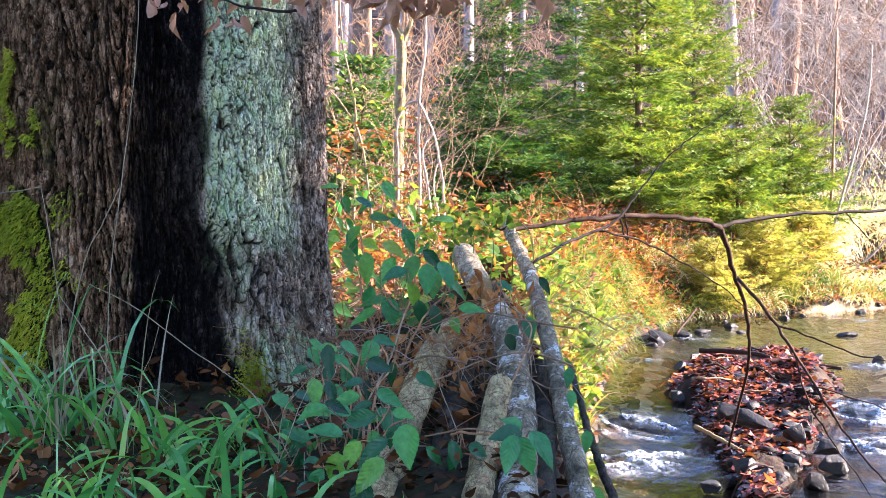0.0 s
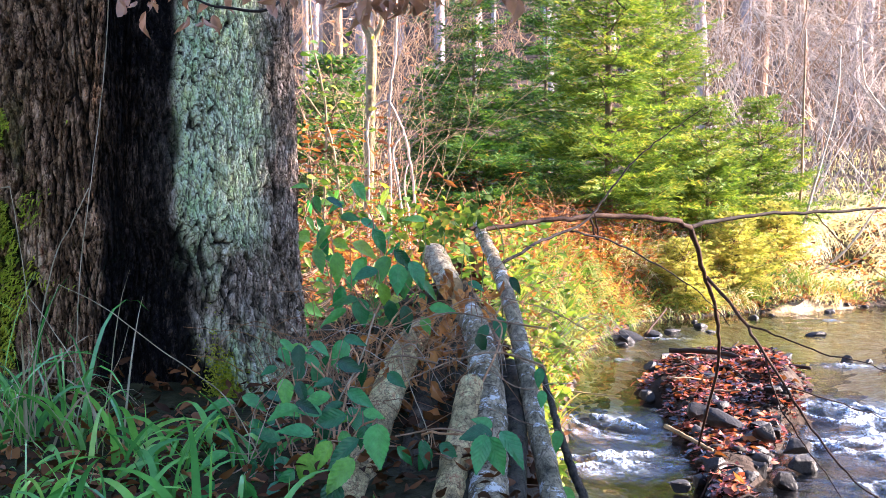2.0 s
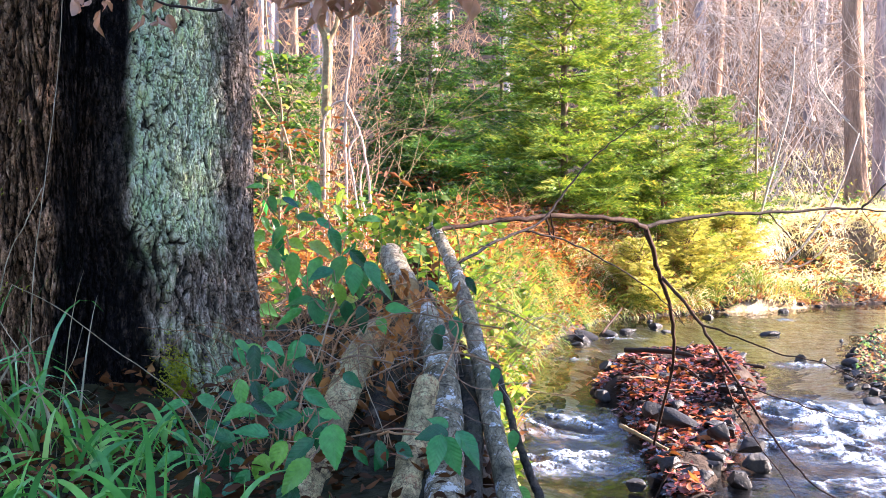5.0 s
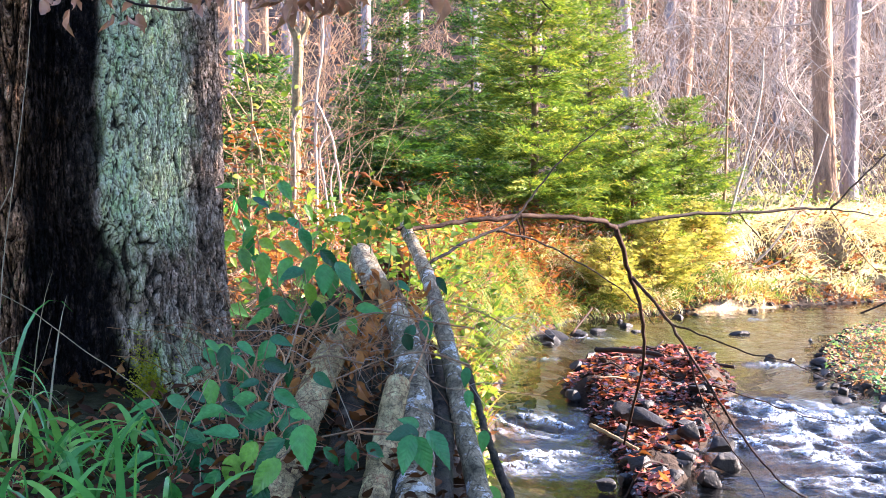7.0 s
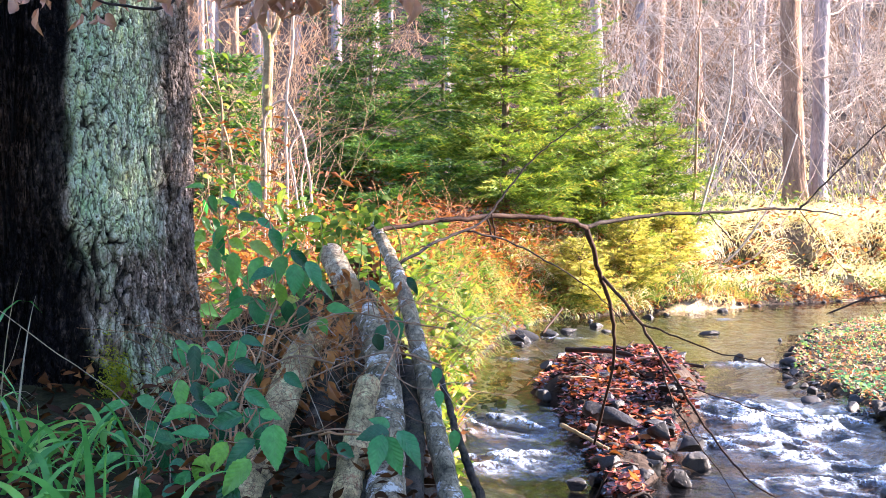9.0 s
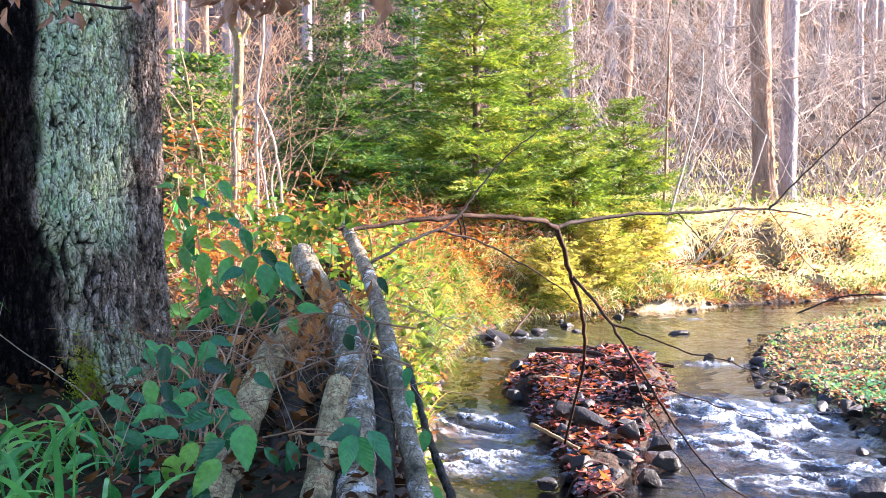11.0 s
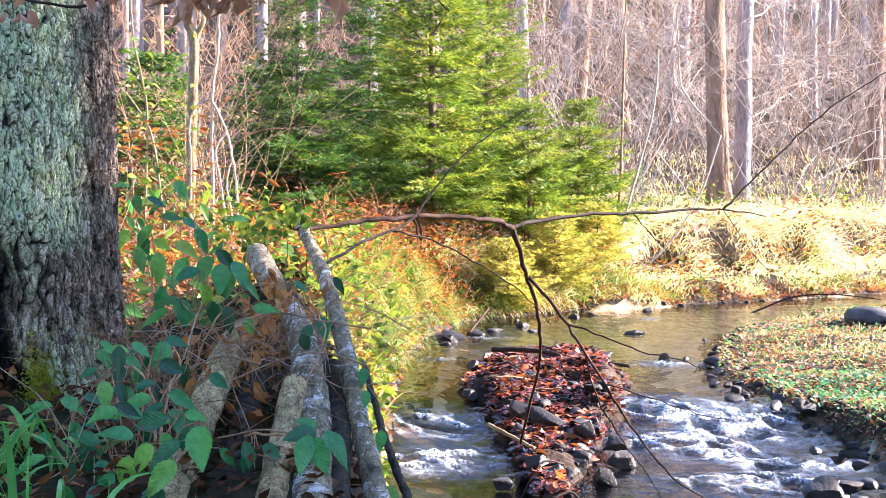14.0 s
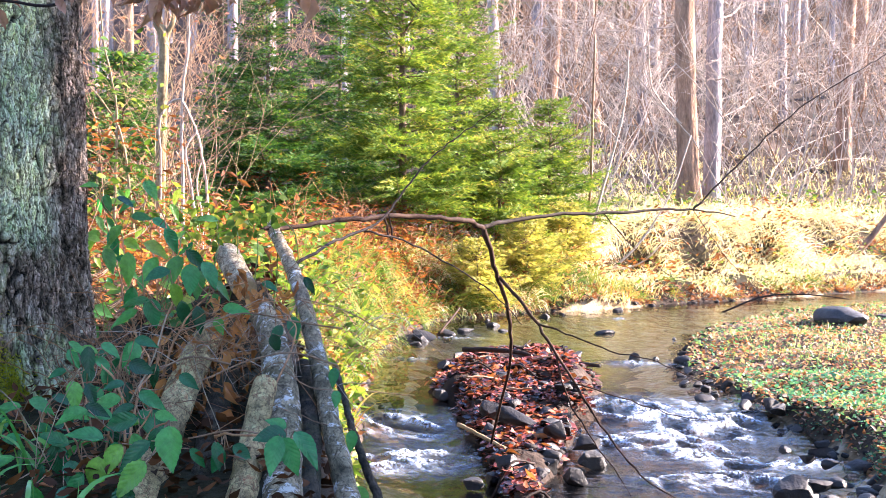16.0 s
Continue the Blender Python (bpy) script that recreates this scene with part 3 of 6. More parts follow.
            ms = smoothstep(-0.16, -0.20, px + 0.05 * n) * smoothstep(0.08, 0.16, h) * smoothstep(0.70, 0.42, h + 0.08 * n) * smoothstep(-0.15, 0.15, noise.noise((px * 12, h * 9, 6)) + 0.5 * noise.noise((px * 40, h * 30, 2)) + 0.08)
            foot = smoothstep(0.05, 0.0, abs(px - 0.19)) * smoothstep(0.16, 0.06, h + 0.03 * n) + smoothstep(0.03, 0.0, abs(px - 0.50)) * smoothstep(0.24, 0.16, h)
            moss.append(min(1.0, max(ms, foot * 0.9)) if front else 0.3)
            cleft_dark.append(smoothstep(0.30, 0.55, inside + 0.22 * n) * (0.99 - 0.11 * smoothstep(0.30, 0.45, h + 0.1 * n) * smoothstep(0.72, 0.6, h + 0.05 * n)) if front else 0.0)
            rust.append(smoothstep(0.02, 0.0, abs(px - mid - 0.0)) * smoothstep(0.06, 0.0, abs(h - 0.56)) * smoothstep(0.0, 0.4, n) if front else 0.0)
    w = len(angles)
    for j in range(len(heights) - 1):
        for i in range(w):
            faces.append((j * w + i, j * w + (i + 1) % w, (j + 1) * w + (i + 1) % w, (j + 1) * w + i))
    me = bpy.data.meshes.new("trunk")
    me.from_pydata(verts, [], faces)
    me.polygons.foreach_set("use_smooth", [True] * len(faces))
    for k, vals in (("crust", crust), ("moss", moss), ("cleft_dark", cleft_dark), ("rust", rust), ("wet", wet), ("rift", rift)):
        me.attributes.new(k, "FLOAT", "POINT").data.foreach_set("value", vals)
    return me


oak = thing("oak_tree", OAK, "old oak trunk with furrowed bark, pale lichen and blackish hollow", "tree")
oak.rotation_euler = (0, 0, radians(14))
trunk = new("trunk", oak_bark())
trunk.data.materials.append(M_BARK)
trunk.parent = oak
b = Build()
for k in range(7):
    a = k * 0.9 + 0.4
    tip = Vector((math.sin(a) * 1.8, -math.cos(a) * 1.8, 5.6 + 0.2 * k))
    pts = path([(math.sin(a) * 0.1, -math.cos(a) * 0.1, 3.7 + 0.1 * k), (math.sin(a) * 0.8, -math.cos(a) * 0.8, 4.7), tip], 5, 0.05)
    b.tube(pts, taper(len(pts), 0.11, 0.03), 7)
part("limbs", b, M_FARBARK, oak)
b = Build()
for _ in range(14000):  # hanging moss on the shaded flank
    px = random.gauss(-0.255, 0.06)
    h = random.uniform(0.10, 0.72)
    if noise.noise((px * 12, h * 9, 6)) + 0.5 * noise.noise((px * 40, h * 30, 2)) < -0.14 + max(0, h - 0.42) * 1.6 + max(0, px + 0.21) * 3 or px < -0.6:
        continue
    a = px / 0.36
    rr = 0.362 * (1 + 0.05 * math.exp(-h / 0.35))
    p = (math.sin(a) * rr, -math.cos(a) * rr, h)
    b.blade(p, (math.sin(a) + random.uniform(-.5, .5), -math.cos(a), random.uniform(-.3, .7)), random.uniform(0.008, 0.020), 0.0026, 1.6, 2)
for _ in range(4200):
    px, h = (random.gauss(0.195, 0.022), abs(random.gauss(0.03, 0.06))) if random.random() < 0.75 else (random.gauss(0.47, 0.012), random.uniform(0.12, 0.25))
    a = px / 0.36
    rr = 0.356 * (1 + 0.15 * math.exp(-h / 0.1) + 0.04 * math.exp(-h / 0.35))
    b.blade((math.sin(a) * rr, -math.cos(a) * rr, h + 0.02), (math.sin(a) + random.uniform(-.5, .5), -math.cos(a), random.uniform(0, 1)), random.uniform(0.006, 0.013), 0.0022, 1.2, 2)
part("moss", b, M_MOSS, oak, "yellow-green moss")

# ---- the log pile ----


def log(line, r0, r1, material, label, sides=18):
    pts = path(line, 13, 0.003)
    e = thing("log", pts[0], label, "log", "logs of the pile")
    b = Build()
    b.tube([p - pts[0] for p in pts], taper(len(pts), r0, r1), sides, False, 0.07)
    part("bark", b, material, e)
    for p, q, r in ((pts[0], pts[1], r0), (pts[-1], pts[-2], r1)):
        b = Build()
        d = (p - q).normalized()
        b.tube([p - pts[0] - d * 0.01, p - pts[0] + d * 0.0015, p - pts[0] + d * 0.004], [r * 0.97, r * 0.95, r * 0.82], sides)
        part("cut_end", b, M_CUT, e, "sawn wooden end")
    return e


log([(-0.263, 1.75, 0.401), (-0.252, 2.25, 0.431), (-0.234, 2.75, 0.529), (-0.212, 3.05, 0.589)], 0.030, 0.026, M_LOG, "grey weathered log lying in the pile under brambles")
log([(-0.117, 1.75, 0.403), (-0.112, 2.2, 0.44), (-0.097, 2.66, 0.538)], 0.022, 0.020, M_LOG, "grey-brown log with a sawn end on the pile")
log([(-0.039, 1.8, 0.391), (-0.06, 2.25, 0.431), (-0.068, 2.65, 0.505), (-0.099, 3.05, 0.589), (-0.135, 3.32, 0.618)], 0.031, 0.025, M_LOG_LICHEN, "long grey log spotted with white lichen")
log([(0.045, 1.9, 0.366), (0.032, 2.35, 0.412), (0.006, 2.68, 0.482), (-0.015, 2.98, 0.554), (-0.05, 3.4, 0.641), (-0.087, 3.75, 0.703), (-0.137, 4.1, 0.774)], 0.018, 0.015, M_LOG_LICHEN, "thin crooked pole with whitish lichen leaning over the pile", 12)
log([(-0.142, 1.85, 0.377), (-0.173, 2.3, 0.421), (-0.178, 2.75, 0.491), (-0.168, 3.2, 0.565)], 0.022, 0.02, M_LOG_DARK, "dark brown log deep in the pile")
log([(-0.172, 3.58, 0.640), (-0.202, 3.76, 0.670), (-0.231, 3.95, 0.699)], 0.026, 0.030, M_LOG_PALE, "pale sunlit log end at the back of the pile")
log([(0.104, 2.2, 0.35), (0.078, 2.45, 0.394), (0.049, 2.75, 0.444), (0.019, 3.2, 0.51)], 0.008, 0.006, M_LOG_DARK, "thin brown stick beside the pile", 8)
log([(-0.005, 1.9, 0.366), (-0.023, 2.35, 0.412), (-0.025, 2.65, 0.468), (-0.04, 3.1, 0.521)], 0.020, 0.017, M_LOG_DARK, "dark log half hidden in the pile")

# ---- dead branch over the stream ----
branch = thing("fallen_branch", (0.544, 5.35, 0.049), "thin dead forked branch stuck in the gravel island", "branch")
B0 = branch.location.copy()


def limb(name, line, r0, r1, material=M_DEADWOOD, owner=branch, origin=B0, sides=7, jitter=0.006):
    pts = path(line, 6, jitter)
    b = Build()
    b.tube([p - origin for p in pts], taper(len(pts), r0, r1), sides, True, 0.25)
    return part(name, b, material, owner)


limb("stem", [(0.545, 5.4, 0.022), (0.576, 5.15, 0.301), (0.553, 4.95, 0.476), (0.492, 4.75, 0.622), (0.44, 4.6, 0.751)], 0.0042, 0.0075)
limb("limb", [(0.44, 4.6, 0.751), (0.358, 4.5, 0.776), (0.189, 4.35, 0.788), (0.053, 4.2, 0.778), (-0.087, 4.05, 0.764), (-0.154, 3.98, 0.758)], 0.0080, 0.005)
limb("limb", [(0.44, 4.6, 0.751), (0.506, 4.65, 0.766), (0.664, 4.75, 0.786), (0.847, 4.85, 0.788), (1.037, 4.95, 0.799), (1.153, 5, 0.795), (1.268, 5.05, 0.777)], 0.007, 0.002, M_DARKTWIG)
limb("twig", [(1.119, 4.98, 0.797), (1.17, 5, 0.844), (1.314, 5.05, 0.975), (1.479, 5.1, 1.11), (1.656, 5.15, 1.22), (1.801, 5.2, 1.297)], 0.0035, 0.0014, M_DARKTWIG)
limb("twig", [(-0.066, 3.66, 0.692), (0.023, 3.9, 0.733), (0.129, 4.1, 0.773), (0.197, 4.2, 0.85), (0.264, 4.25, 0.93), (0.348, 4.3, 0.998), (0.457, 4.35, 1.074)], 0.0042, 0.001, M_DARKTWIG)
limb("twig", [(0.096, 4.06, 0.753), (0.195, 4.15, 0.729), (0.283, 4.2, 0.685), (0.375, 4.25, 0.629), (0.454, 4.3, 0.573), (0.519, 4.35, 0.499)], 0.003, 0.001, M_DARKTWIG)
limb("twig", [(0.504, 4.78, 0.604), (0.569, 4.7, 0.527), (0.628, 4.65, 0.434), (0.71, 4.6, 0.295), (0.798, 4.55, 0.158), (0.885, 4.5, 0.055), (0.981, 4.5, -0.002)], 0.0055, 0.0018)
limb("twig", [(0.608, 4.66, 0.474), (0.693, 4.6, 0.446), (0.813, 4.55, 0.403), (0.914, 4.5, 0.384), (1.077, 4.45, 0.311)], 0.003, 0.001)
limb("twig", [(0.651, 4.64, 0.395), (0.678, 4.6, 0.279), (0.735, 4.55, 0.174), (0.806, 4.5, 0.071), (0.862, 4.5, -0.024)], 0.003, 0.001)
limb("twig", [(0.694, 4.6, 0.311), (0.839, 4.6, 0.27), (0.974, 4.55, 0.228), (1.07, 4.55, 0.211)], 0.0025, 0.001)
limb("twig", [(1.119, 4.98, 0.797), (1.183, 4.9, 0.683), (1.274, 4.85, 0.566), (1.33, 4.8, 0.477)], 0.0014, 0.0007)
limb("twig", [(0.818, 4.83, 0.788), (0.889, 4.8, 0.703), (0.973, 4.8, 0.636), (1.075, 4.8, 0.553)], 0.0018, 0.0008)
limb("twig", [(0.15, 4.3, 0.787), (0.173, 4.32, 0.725), (0.161, 4.2, 0.793)], 0.003, 0.002)

# ---- conifers ----


def conifer_parts(height, radius, seed, dense=1.0):
    """Trunk, boughs in whorls with side twigs, and needle-clad shoots. Returns three meshes."""
    rng = random.Random(seed)
    wood, green, bough = Build(), Build(), Build()
    wood.tube([(0, 0, -0.15), (0.01, 0, height * 0.4), (0, 0.01, height * 0.8), (0, 0, height)], [0.011 * height + 0.004, 0.008 * height + .003, 0.004 * height, 0.002], 8)
    z = 0.11 * height
    while z < height * 0.985:
        s = z / height
        reach = radius * (1 - s) ** 0.65 * (0.55 + 0.45 * min(1, s / 0.18)) + 0.03
        count = rng.randint(6, 9)
        a0 = rng.uniform(0, 6.28)
        for k in range(count):
            a = a0 + 6.283 * k / count + rng.uniform(-0.3, 0.3)
            ln = reach * rng.uniform(0.5, 1.25)
            out = Vector((math.cos(a), math.sin(a), 0))
            rise = rng.uniform(-0.30, 0.22) + 0.5 * s
            base = Vector((0, 0, z + rng.uniform(-0.02, 0.02) * height))
            pts = [base + out * (ln * t) + Vector((0, 0, ln * (rise * t + 0.18 * t * t - 0.12 * t))) for t in (0, 0.35, 0.7, 1)]
            bough.tube(pts, [0.006, 0.0045, 0.003, 0.001], 4, False)
            perp = Vector((-out.y, out.x, 0))
            steps = max(4, int(ln / 0.038 * dense))
            for i in range(1, steps + 1):
                t = i / steps
                p = base + out * (ln * t) + Vector((0, 0, ln * (rise * t + 0.18 * t * t - 0.12 * t)))
                for sgn in (-1, 1):
                    tl = (0.48 * ln * (1 - t) + 0.06) * rng.uniform(0.6, 1.2)
                    d = (out * rng.uniform(0.55, 0.85) + perp * sgn + Vector((0, 0, rng.uniform(-0.28, 0.22)))).normalized()
                    m = max(2, int(tl / 0.021))
                    for j in range(m):
                        q = p + d * (tl * (j + 0.3) / m)
                        up = Vector((rng.uniform(-1, 1), rng.uniform(-1, 1), 0.8))
                        for sg in (-1, 0, 1):
                            w = (d * rng.uniform(0.7, 1.1) + d.cross(up) * sg * rng.uniform(0.5, 0.9) + Vector((0, 0, rng.uniform(-.15, .4)))).normalized()
                            n0 = len(green.v)
                            lw = rng.uniform(0.028, 0.048)
                            ac = w.cross(up).normalized() * 0.0052
                            green.v += [q - ac, q + ac, q + w * lw]
                            green.f.append((n0, n0 + 1, n0 + 2))
        z += rng.uniform(0.050, 0.095) * (0.6 + 0.4 * height)
    return wood.mesh("trunk"), bough.mesh("bough_wood"), green.mesh("needles", False)


def conifer(at, meshes, label, turn=0.0, size=1.0, needles=M_NEEDLE, group="young firs on the bank"):
    e = thing("fir_tree", (at[0], at[1], gz(at[0], at[1])), label, "tree", group)
    e.rotation_euler, e.scale = (0, 0, turn), (size, size, size)
    for me, mat in zip(meshes, (M_FIRBARK, M_FIRBARK, needles)):
        ob = new(me.name, me)
        if not me.materials:
            me.materials.append(mat)
        ob.parent = e
    return e


FIR_A, FIR_B, FIR_C, FIR_D = conifer_parts(2.3, 0.80, 5), conifer_parts(2.5, 0.74, 8), conifer_parts(1.15, 0.54, 3), conifer_parts(1.1, 0.46, 13)
YOUNG = "young green fir with fine needles, lit from the side"
BRIGHT = "small yellow-green young fir at the water's edge in the sun"
conifer((-0.40, 11.5, 0.475), FIR_A, YOUNG, 0.4, 0.80)
conifer((0.563, 12, 0.44), FIR_B, "young yellow-green fir glowing in the low sun", 2.0, 1.12, M_LITNEEDLE)
conifer((1.049, 13.2, 0.399), FIR_B, "young yellow-green fir glowing in the low sun", 4.1, 0.92, M_LITNEEDLE)
conifer((1.307, 12.4, 0.298), FIR_C, BRIGHT, 1.0, 0.95, M_LITNEEDLE)
conifer((1.829, 13.4, 0.346), FIR_C, BRIGHT, 2.6, 1.0, M_LITNEEDLE)
conifer((-1.042, 8.6, 0.674), FIR_D, "small young fir behind the oak among bare shoots", 5.0, 1.0)
conifer((0.131, 14.2, 0.413), FIR_A, YOUNG, 3.3, 0.95)
conifer((-0.759, 13.6, 0.432), FIR_D, YOUNG, 3.3, 1.3)
FIR_E = conifer_parts(0.62, 0.40, 23, 1.2)
for at, turn, k in (((1.043, 11.3, 0.211), 1.4, 0.8), ((1.44, 11.9, 0.177), 2.9, 0.9), ((1.853, 12.6, 0.158), 5.1, 0.8)):
    conifer(at, FIR_E, "knee-high yellow-green fir seedling on the stream bank", turn, k, M_SEEDLING, "fir seedlings on the bank")
FAR_FIR = conifer_parts(2.4, 0.6, 31, 0.42)
for u_x, y, k in ((5.2, 46.0, 3.6), (4.3, 50.0, 3.2), (13.8, 48.0, 3.0), (15.5, 52.0, 3.4), (-2.5, 40.0, 3.0), (3.2, 38.0, 2.8), (6.6, 55.0, 3.8), (9.2, 50.0, 3.4), (10.6, 58.0, 3.6), (17.0, 50.0, 3.2), (0.6, 45.0, 3.2), (7.8, 44.0, 2.6)):
    conifer((u_x, y), FAR_FIR, "tall dark fir far back in the bare wood", y, k, M_FARNEEDLE, "far firs in the wood")

# ---- the wood behind ----


def branchy(b, rng, p, d, ln, r, depth, sides=4):
    """A thin limb that wanders and forks into finer twigs."""
    pts, n = [p.copy()], 7
    for i in range(n):
        d = (d + Vector((rng.gauss(0, .16), rng.gauss(0, .16), rng.gauss(0.02, .13)))).normalized()
        p = p + d * ln / n
        pts.append(p.copy())
        if depth and i > 0:
            way = (d + Vector((rng.uniform(-1, 1), rng.uniform(-.7, .7), rng.uniform(-.6, .8))) * 0.9).normalized()
            branchy(b, rng, p, way, ln * rng.uniform(0.25, 0.5), r * 0.5, depth - 1, 3)
    b.tube(pts, taper(len(pts), r, r * 0.3), sides, False)


def wood_tree(at, top, r0, material, label, seed, limbs=6, lean=0.0, twiggy=0):
    """A bare trunk with a few side limbs, some of them finely branched."""
    rng = random.Random(seed)
    x, y = at[0], at[1]
    z0 = gz(x, y) - 0.1
    e = thing("bare_tree", (x, y, z0), label, "tree", "bare trees of the wood")
    b = Build()
    pts = path([(0, 0, 0), (0.02 * top * rng.uniform(-1, 1) + lean * 0.4 * top, 0, top * 0.4), (lean * top, 0, top)], 7, 0.02)
    radii = taper(len(pts), r0, r0 * 0.6)
    radii[0] *= 1.35
    b.tube(pts, radii, 12, True, 0.12)
    part("trunk", b, material, e)
    for k in range(limbs):
        h = rng.uniform(0.25, 0.95) * top
        a = rng.uniform(0, 6.28)
        ln = rng.uniform(0.6, 1.6) * (0.5 + r0 * 3)
        p = Vector((lean * h, 0, h))
        q = p + Vector((math.cos(a) * ln, math.sin(a) * ln, ln * rng.uniform(0.0, 0.7)))
        mids = path([p, (p + q) / 2 + Vector((0, 0, 0.12 * ln)), q], 5, 0.03)
        b = Build()
        b.tube(mids, taper(len(mids), r0 * 0.22, 0.004), 5, True, 0.1)
        part("limb", b, material, e)
    for k in range(twiggy):
        h, a = rng.uniform(0.7, 3.6), rng.uniform(0, 6.28)
        b = Build()
        branchy(b, rng, Vector((lean * h, 0, h)), Vector((math.cos(a), math.sin(a) * 0.6, rng.uniform(-0.15, 0.45))).normalized(), rng.uniform(1.0, 2.2), 0.011, 2)
        part("limb", b, M_PALETWIG, e)
    return e


wood_tree((2.315, 22, 0.929), 9, 0.085, M_FARBARK, "slim pale grey tree trunk in the wood", 1)
wood_tree((3.222, 24, 0.938), 10, 0.115, M_PINEBARK, "straight brown-grey trunk in the wood", 2, 4)
wood_tree((4.085, 25, 0.944), 10, 0.09, M_PINEBARK, "slender reddish trunk in the wood", 3, 4, 0.0, 6)
wood_tree((3.9, 17.5, 0.676), 8, 0.125, M_PINEBARK, "tall reddish trunk of a pair on the far bank", 4, 6, 0.0, 13)
wood_tree((4.17, 17.7, 0.674), 8, 0.098, M_FARBARK, "tall pale trunk of a pair on the far bank", 5, 6, 0.0, 13)
wood_tree((6.976, 22, 0.865), 9, 0.11, M_PINEBARK, "brown trunk in the hazy wood", 6, 6, 0.0, 10)
wood_tree((0.265, 21, 0.922), 8, 0.07, M_FARBARK, "slim pale grey tree trunk in the wood", 7, 5)
wood_tree((5.037, 26, 0.95), 9, 0.08, M_FARBARK, "slim grey tree trunk in the wood", 8, 7, 0.0, 6)
wood_tree((7.555, 27, 0.96), 9, 0.07, M_FARBARK, "slim grey tree trunk in the wood", 9, 6)
wood_tree((5.016, 15.8, 0.255), 1.8, 0.034, M_PINEBARK, "young leaning trunk on the far bank", 10, 3, 0.75)

rng = random.Random(11)
b, b2 = Build(), Build()
for _ in range(210):  # the far wood
    y = rng.uniform(30, 75)
    x = rng.uniform(-0.28, 0.46) * y
    r = rng.uniform(0.05, 0.14)
    z0 = gz(x, y)
    top = z0 + rng.uniform(8, 12)
    lean = rng.gauss(0, 0.3)
    (b if rng.random() < 0.6 else b2).tube([(x, y, z0 - 0.3), (x + lean * 0.4, y, z0 + 4), (x + lean, y, top)], [r, r * 0.85, r * 0.5], 6, False)
tagged(part("far_wood", b, M_FARBARK), "many thin grey trunks of a distant bare wood", "woods", kind="stuff")
tagged(part("far_wood", b2, M_PINEBARK), "many thin brown trunks of a distant bare wood", "woods", kind="stuff")


def shoots(name, count, spot, length, r0, material, label, seed, arch=0.5, forks=2, upright=0.7):
    """A thicket of thin arching shoots."""
    rng = random.Random(seed)
    b = Build()
    for _ in range(count):
        x, y = spot(rng)
        p = Vector((x, y, gz(x, y) - 0.03))
        a = rng.uniform(0, 6.28)
        ln = length * rng.uniform(0.5, 1.2)
        d = Vector((math.cos(a) * (1 - upright), math.sin(a) * (1 - upright) * 0.6, upright)).normalized()

        def grow(p, d, ln, r, depth):
            pts, n = [p.copy()], 7
            bend = Vector((rng.uniform(-1, 1), rng.uniform(-1, 1), rng.uniform(-1, 0.2))) * arch
            for i in range(n):
                d = (d + bend / n + Vector((rng.gauss(0, .14), rng.gauss(0, .14), rng.gauss(0, .10)))).normalized()
                p = p + d * ln / n
                pts.append(p.copy())
                if depth and i in (2, 4, 5):
                    s = (d + Vector((rng.uniform(-1, 1), rng.uniform(-.6, .6), rng.uniform(-.2, .7))) * 0.8).normalized()
                    grow(p, s, ln * rng.uniform(0.3, 0.55), r * 0.55, depth - 1)
            b.tube(pts, taper(len(pts), r, r * 0.3), 3, False)
        grow(p, d, ln, r0, forks)
    ob = part(name, b, material)
    return tagged(ob, label, "thicket", kind="stuff")


def beyond(umin, umax, ymin, ymax):
    def spot(rng):
        y = rng.uniform(ymin, ymax)
        return rng.uniform(umin, umax) * y, y
    return spot


shoots("thicket", 120, beyond(0.10, 0.38, 16.5, 24), 3.0, 0.010, M_PALETWIG, "tangle of pale bare shoots on the far bank", 21)
shoots("thicket", 130, beyond(0.08, 0.38, 20, 32), 3.5, 0.013, M_BROWNTWIG, "tangle of brown bare shoots under the trees", 22)
shoots("thicket", 30, beyond(0.13, 0.40, 15.2, 19), 2.4, 0.0055, M_PALETWIG, "mesh of fine pale twigs over the far bank", 28, 0.8, 3, 0.6)
shoots("thicket", 60, beyond(0.10, 0.40, 17, 30), 2.6, 0.009, M_PALETWIG, "pale arching twigs across the wood", 27, 0.9, 2, 0.55)
shoots("thicket", 26, beyond(-0.16, -0.100, 7.6, 11), 1.5, 0.0045, M_BROWNTWIG, "brown bare shoots behind the oak", 23, 0.6, 2, 0.85)
shoots("thicket", 22, beyond(-0.135, -0.095, 7.8, 10.5), 1.2, 0.0028, M_BROWNTWIG, "fine tangle of brown twigs behind the oak", 30, 0.9, 2, 0.75)
shoots("thicket", 20, beyond(-0.14, -0.06, 7.0, 8.2), 1.2, 0.003, M_SAPLING, "pale arching bramble canes behind the oak", 24)
shoots("thicket", 110, beyond(-0.2, 0.12, 16, 28), 3.2, 0.012, M_BROWNTWIG, "brown bare shoots in the wood", 25)


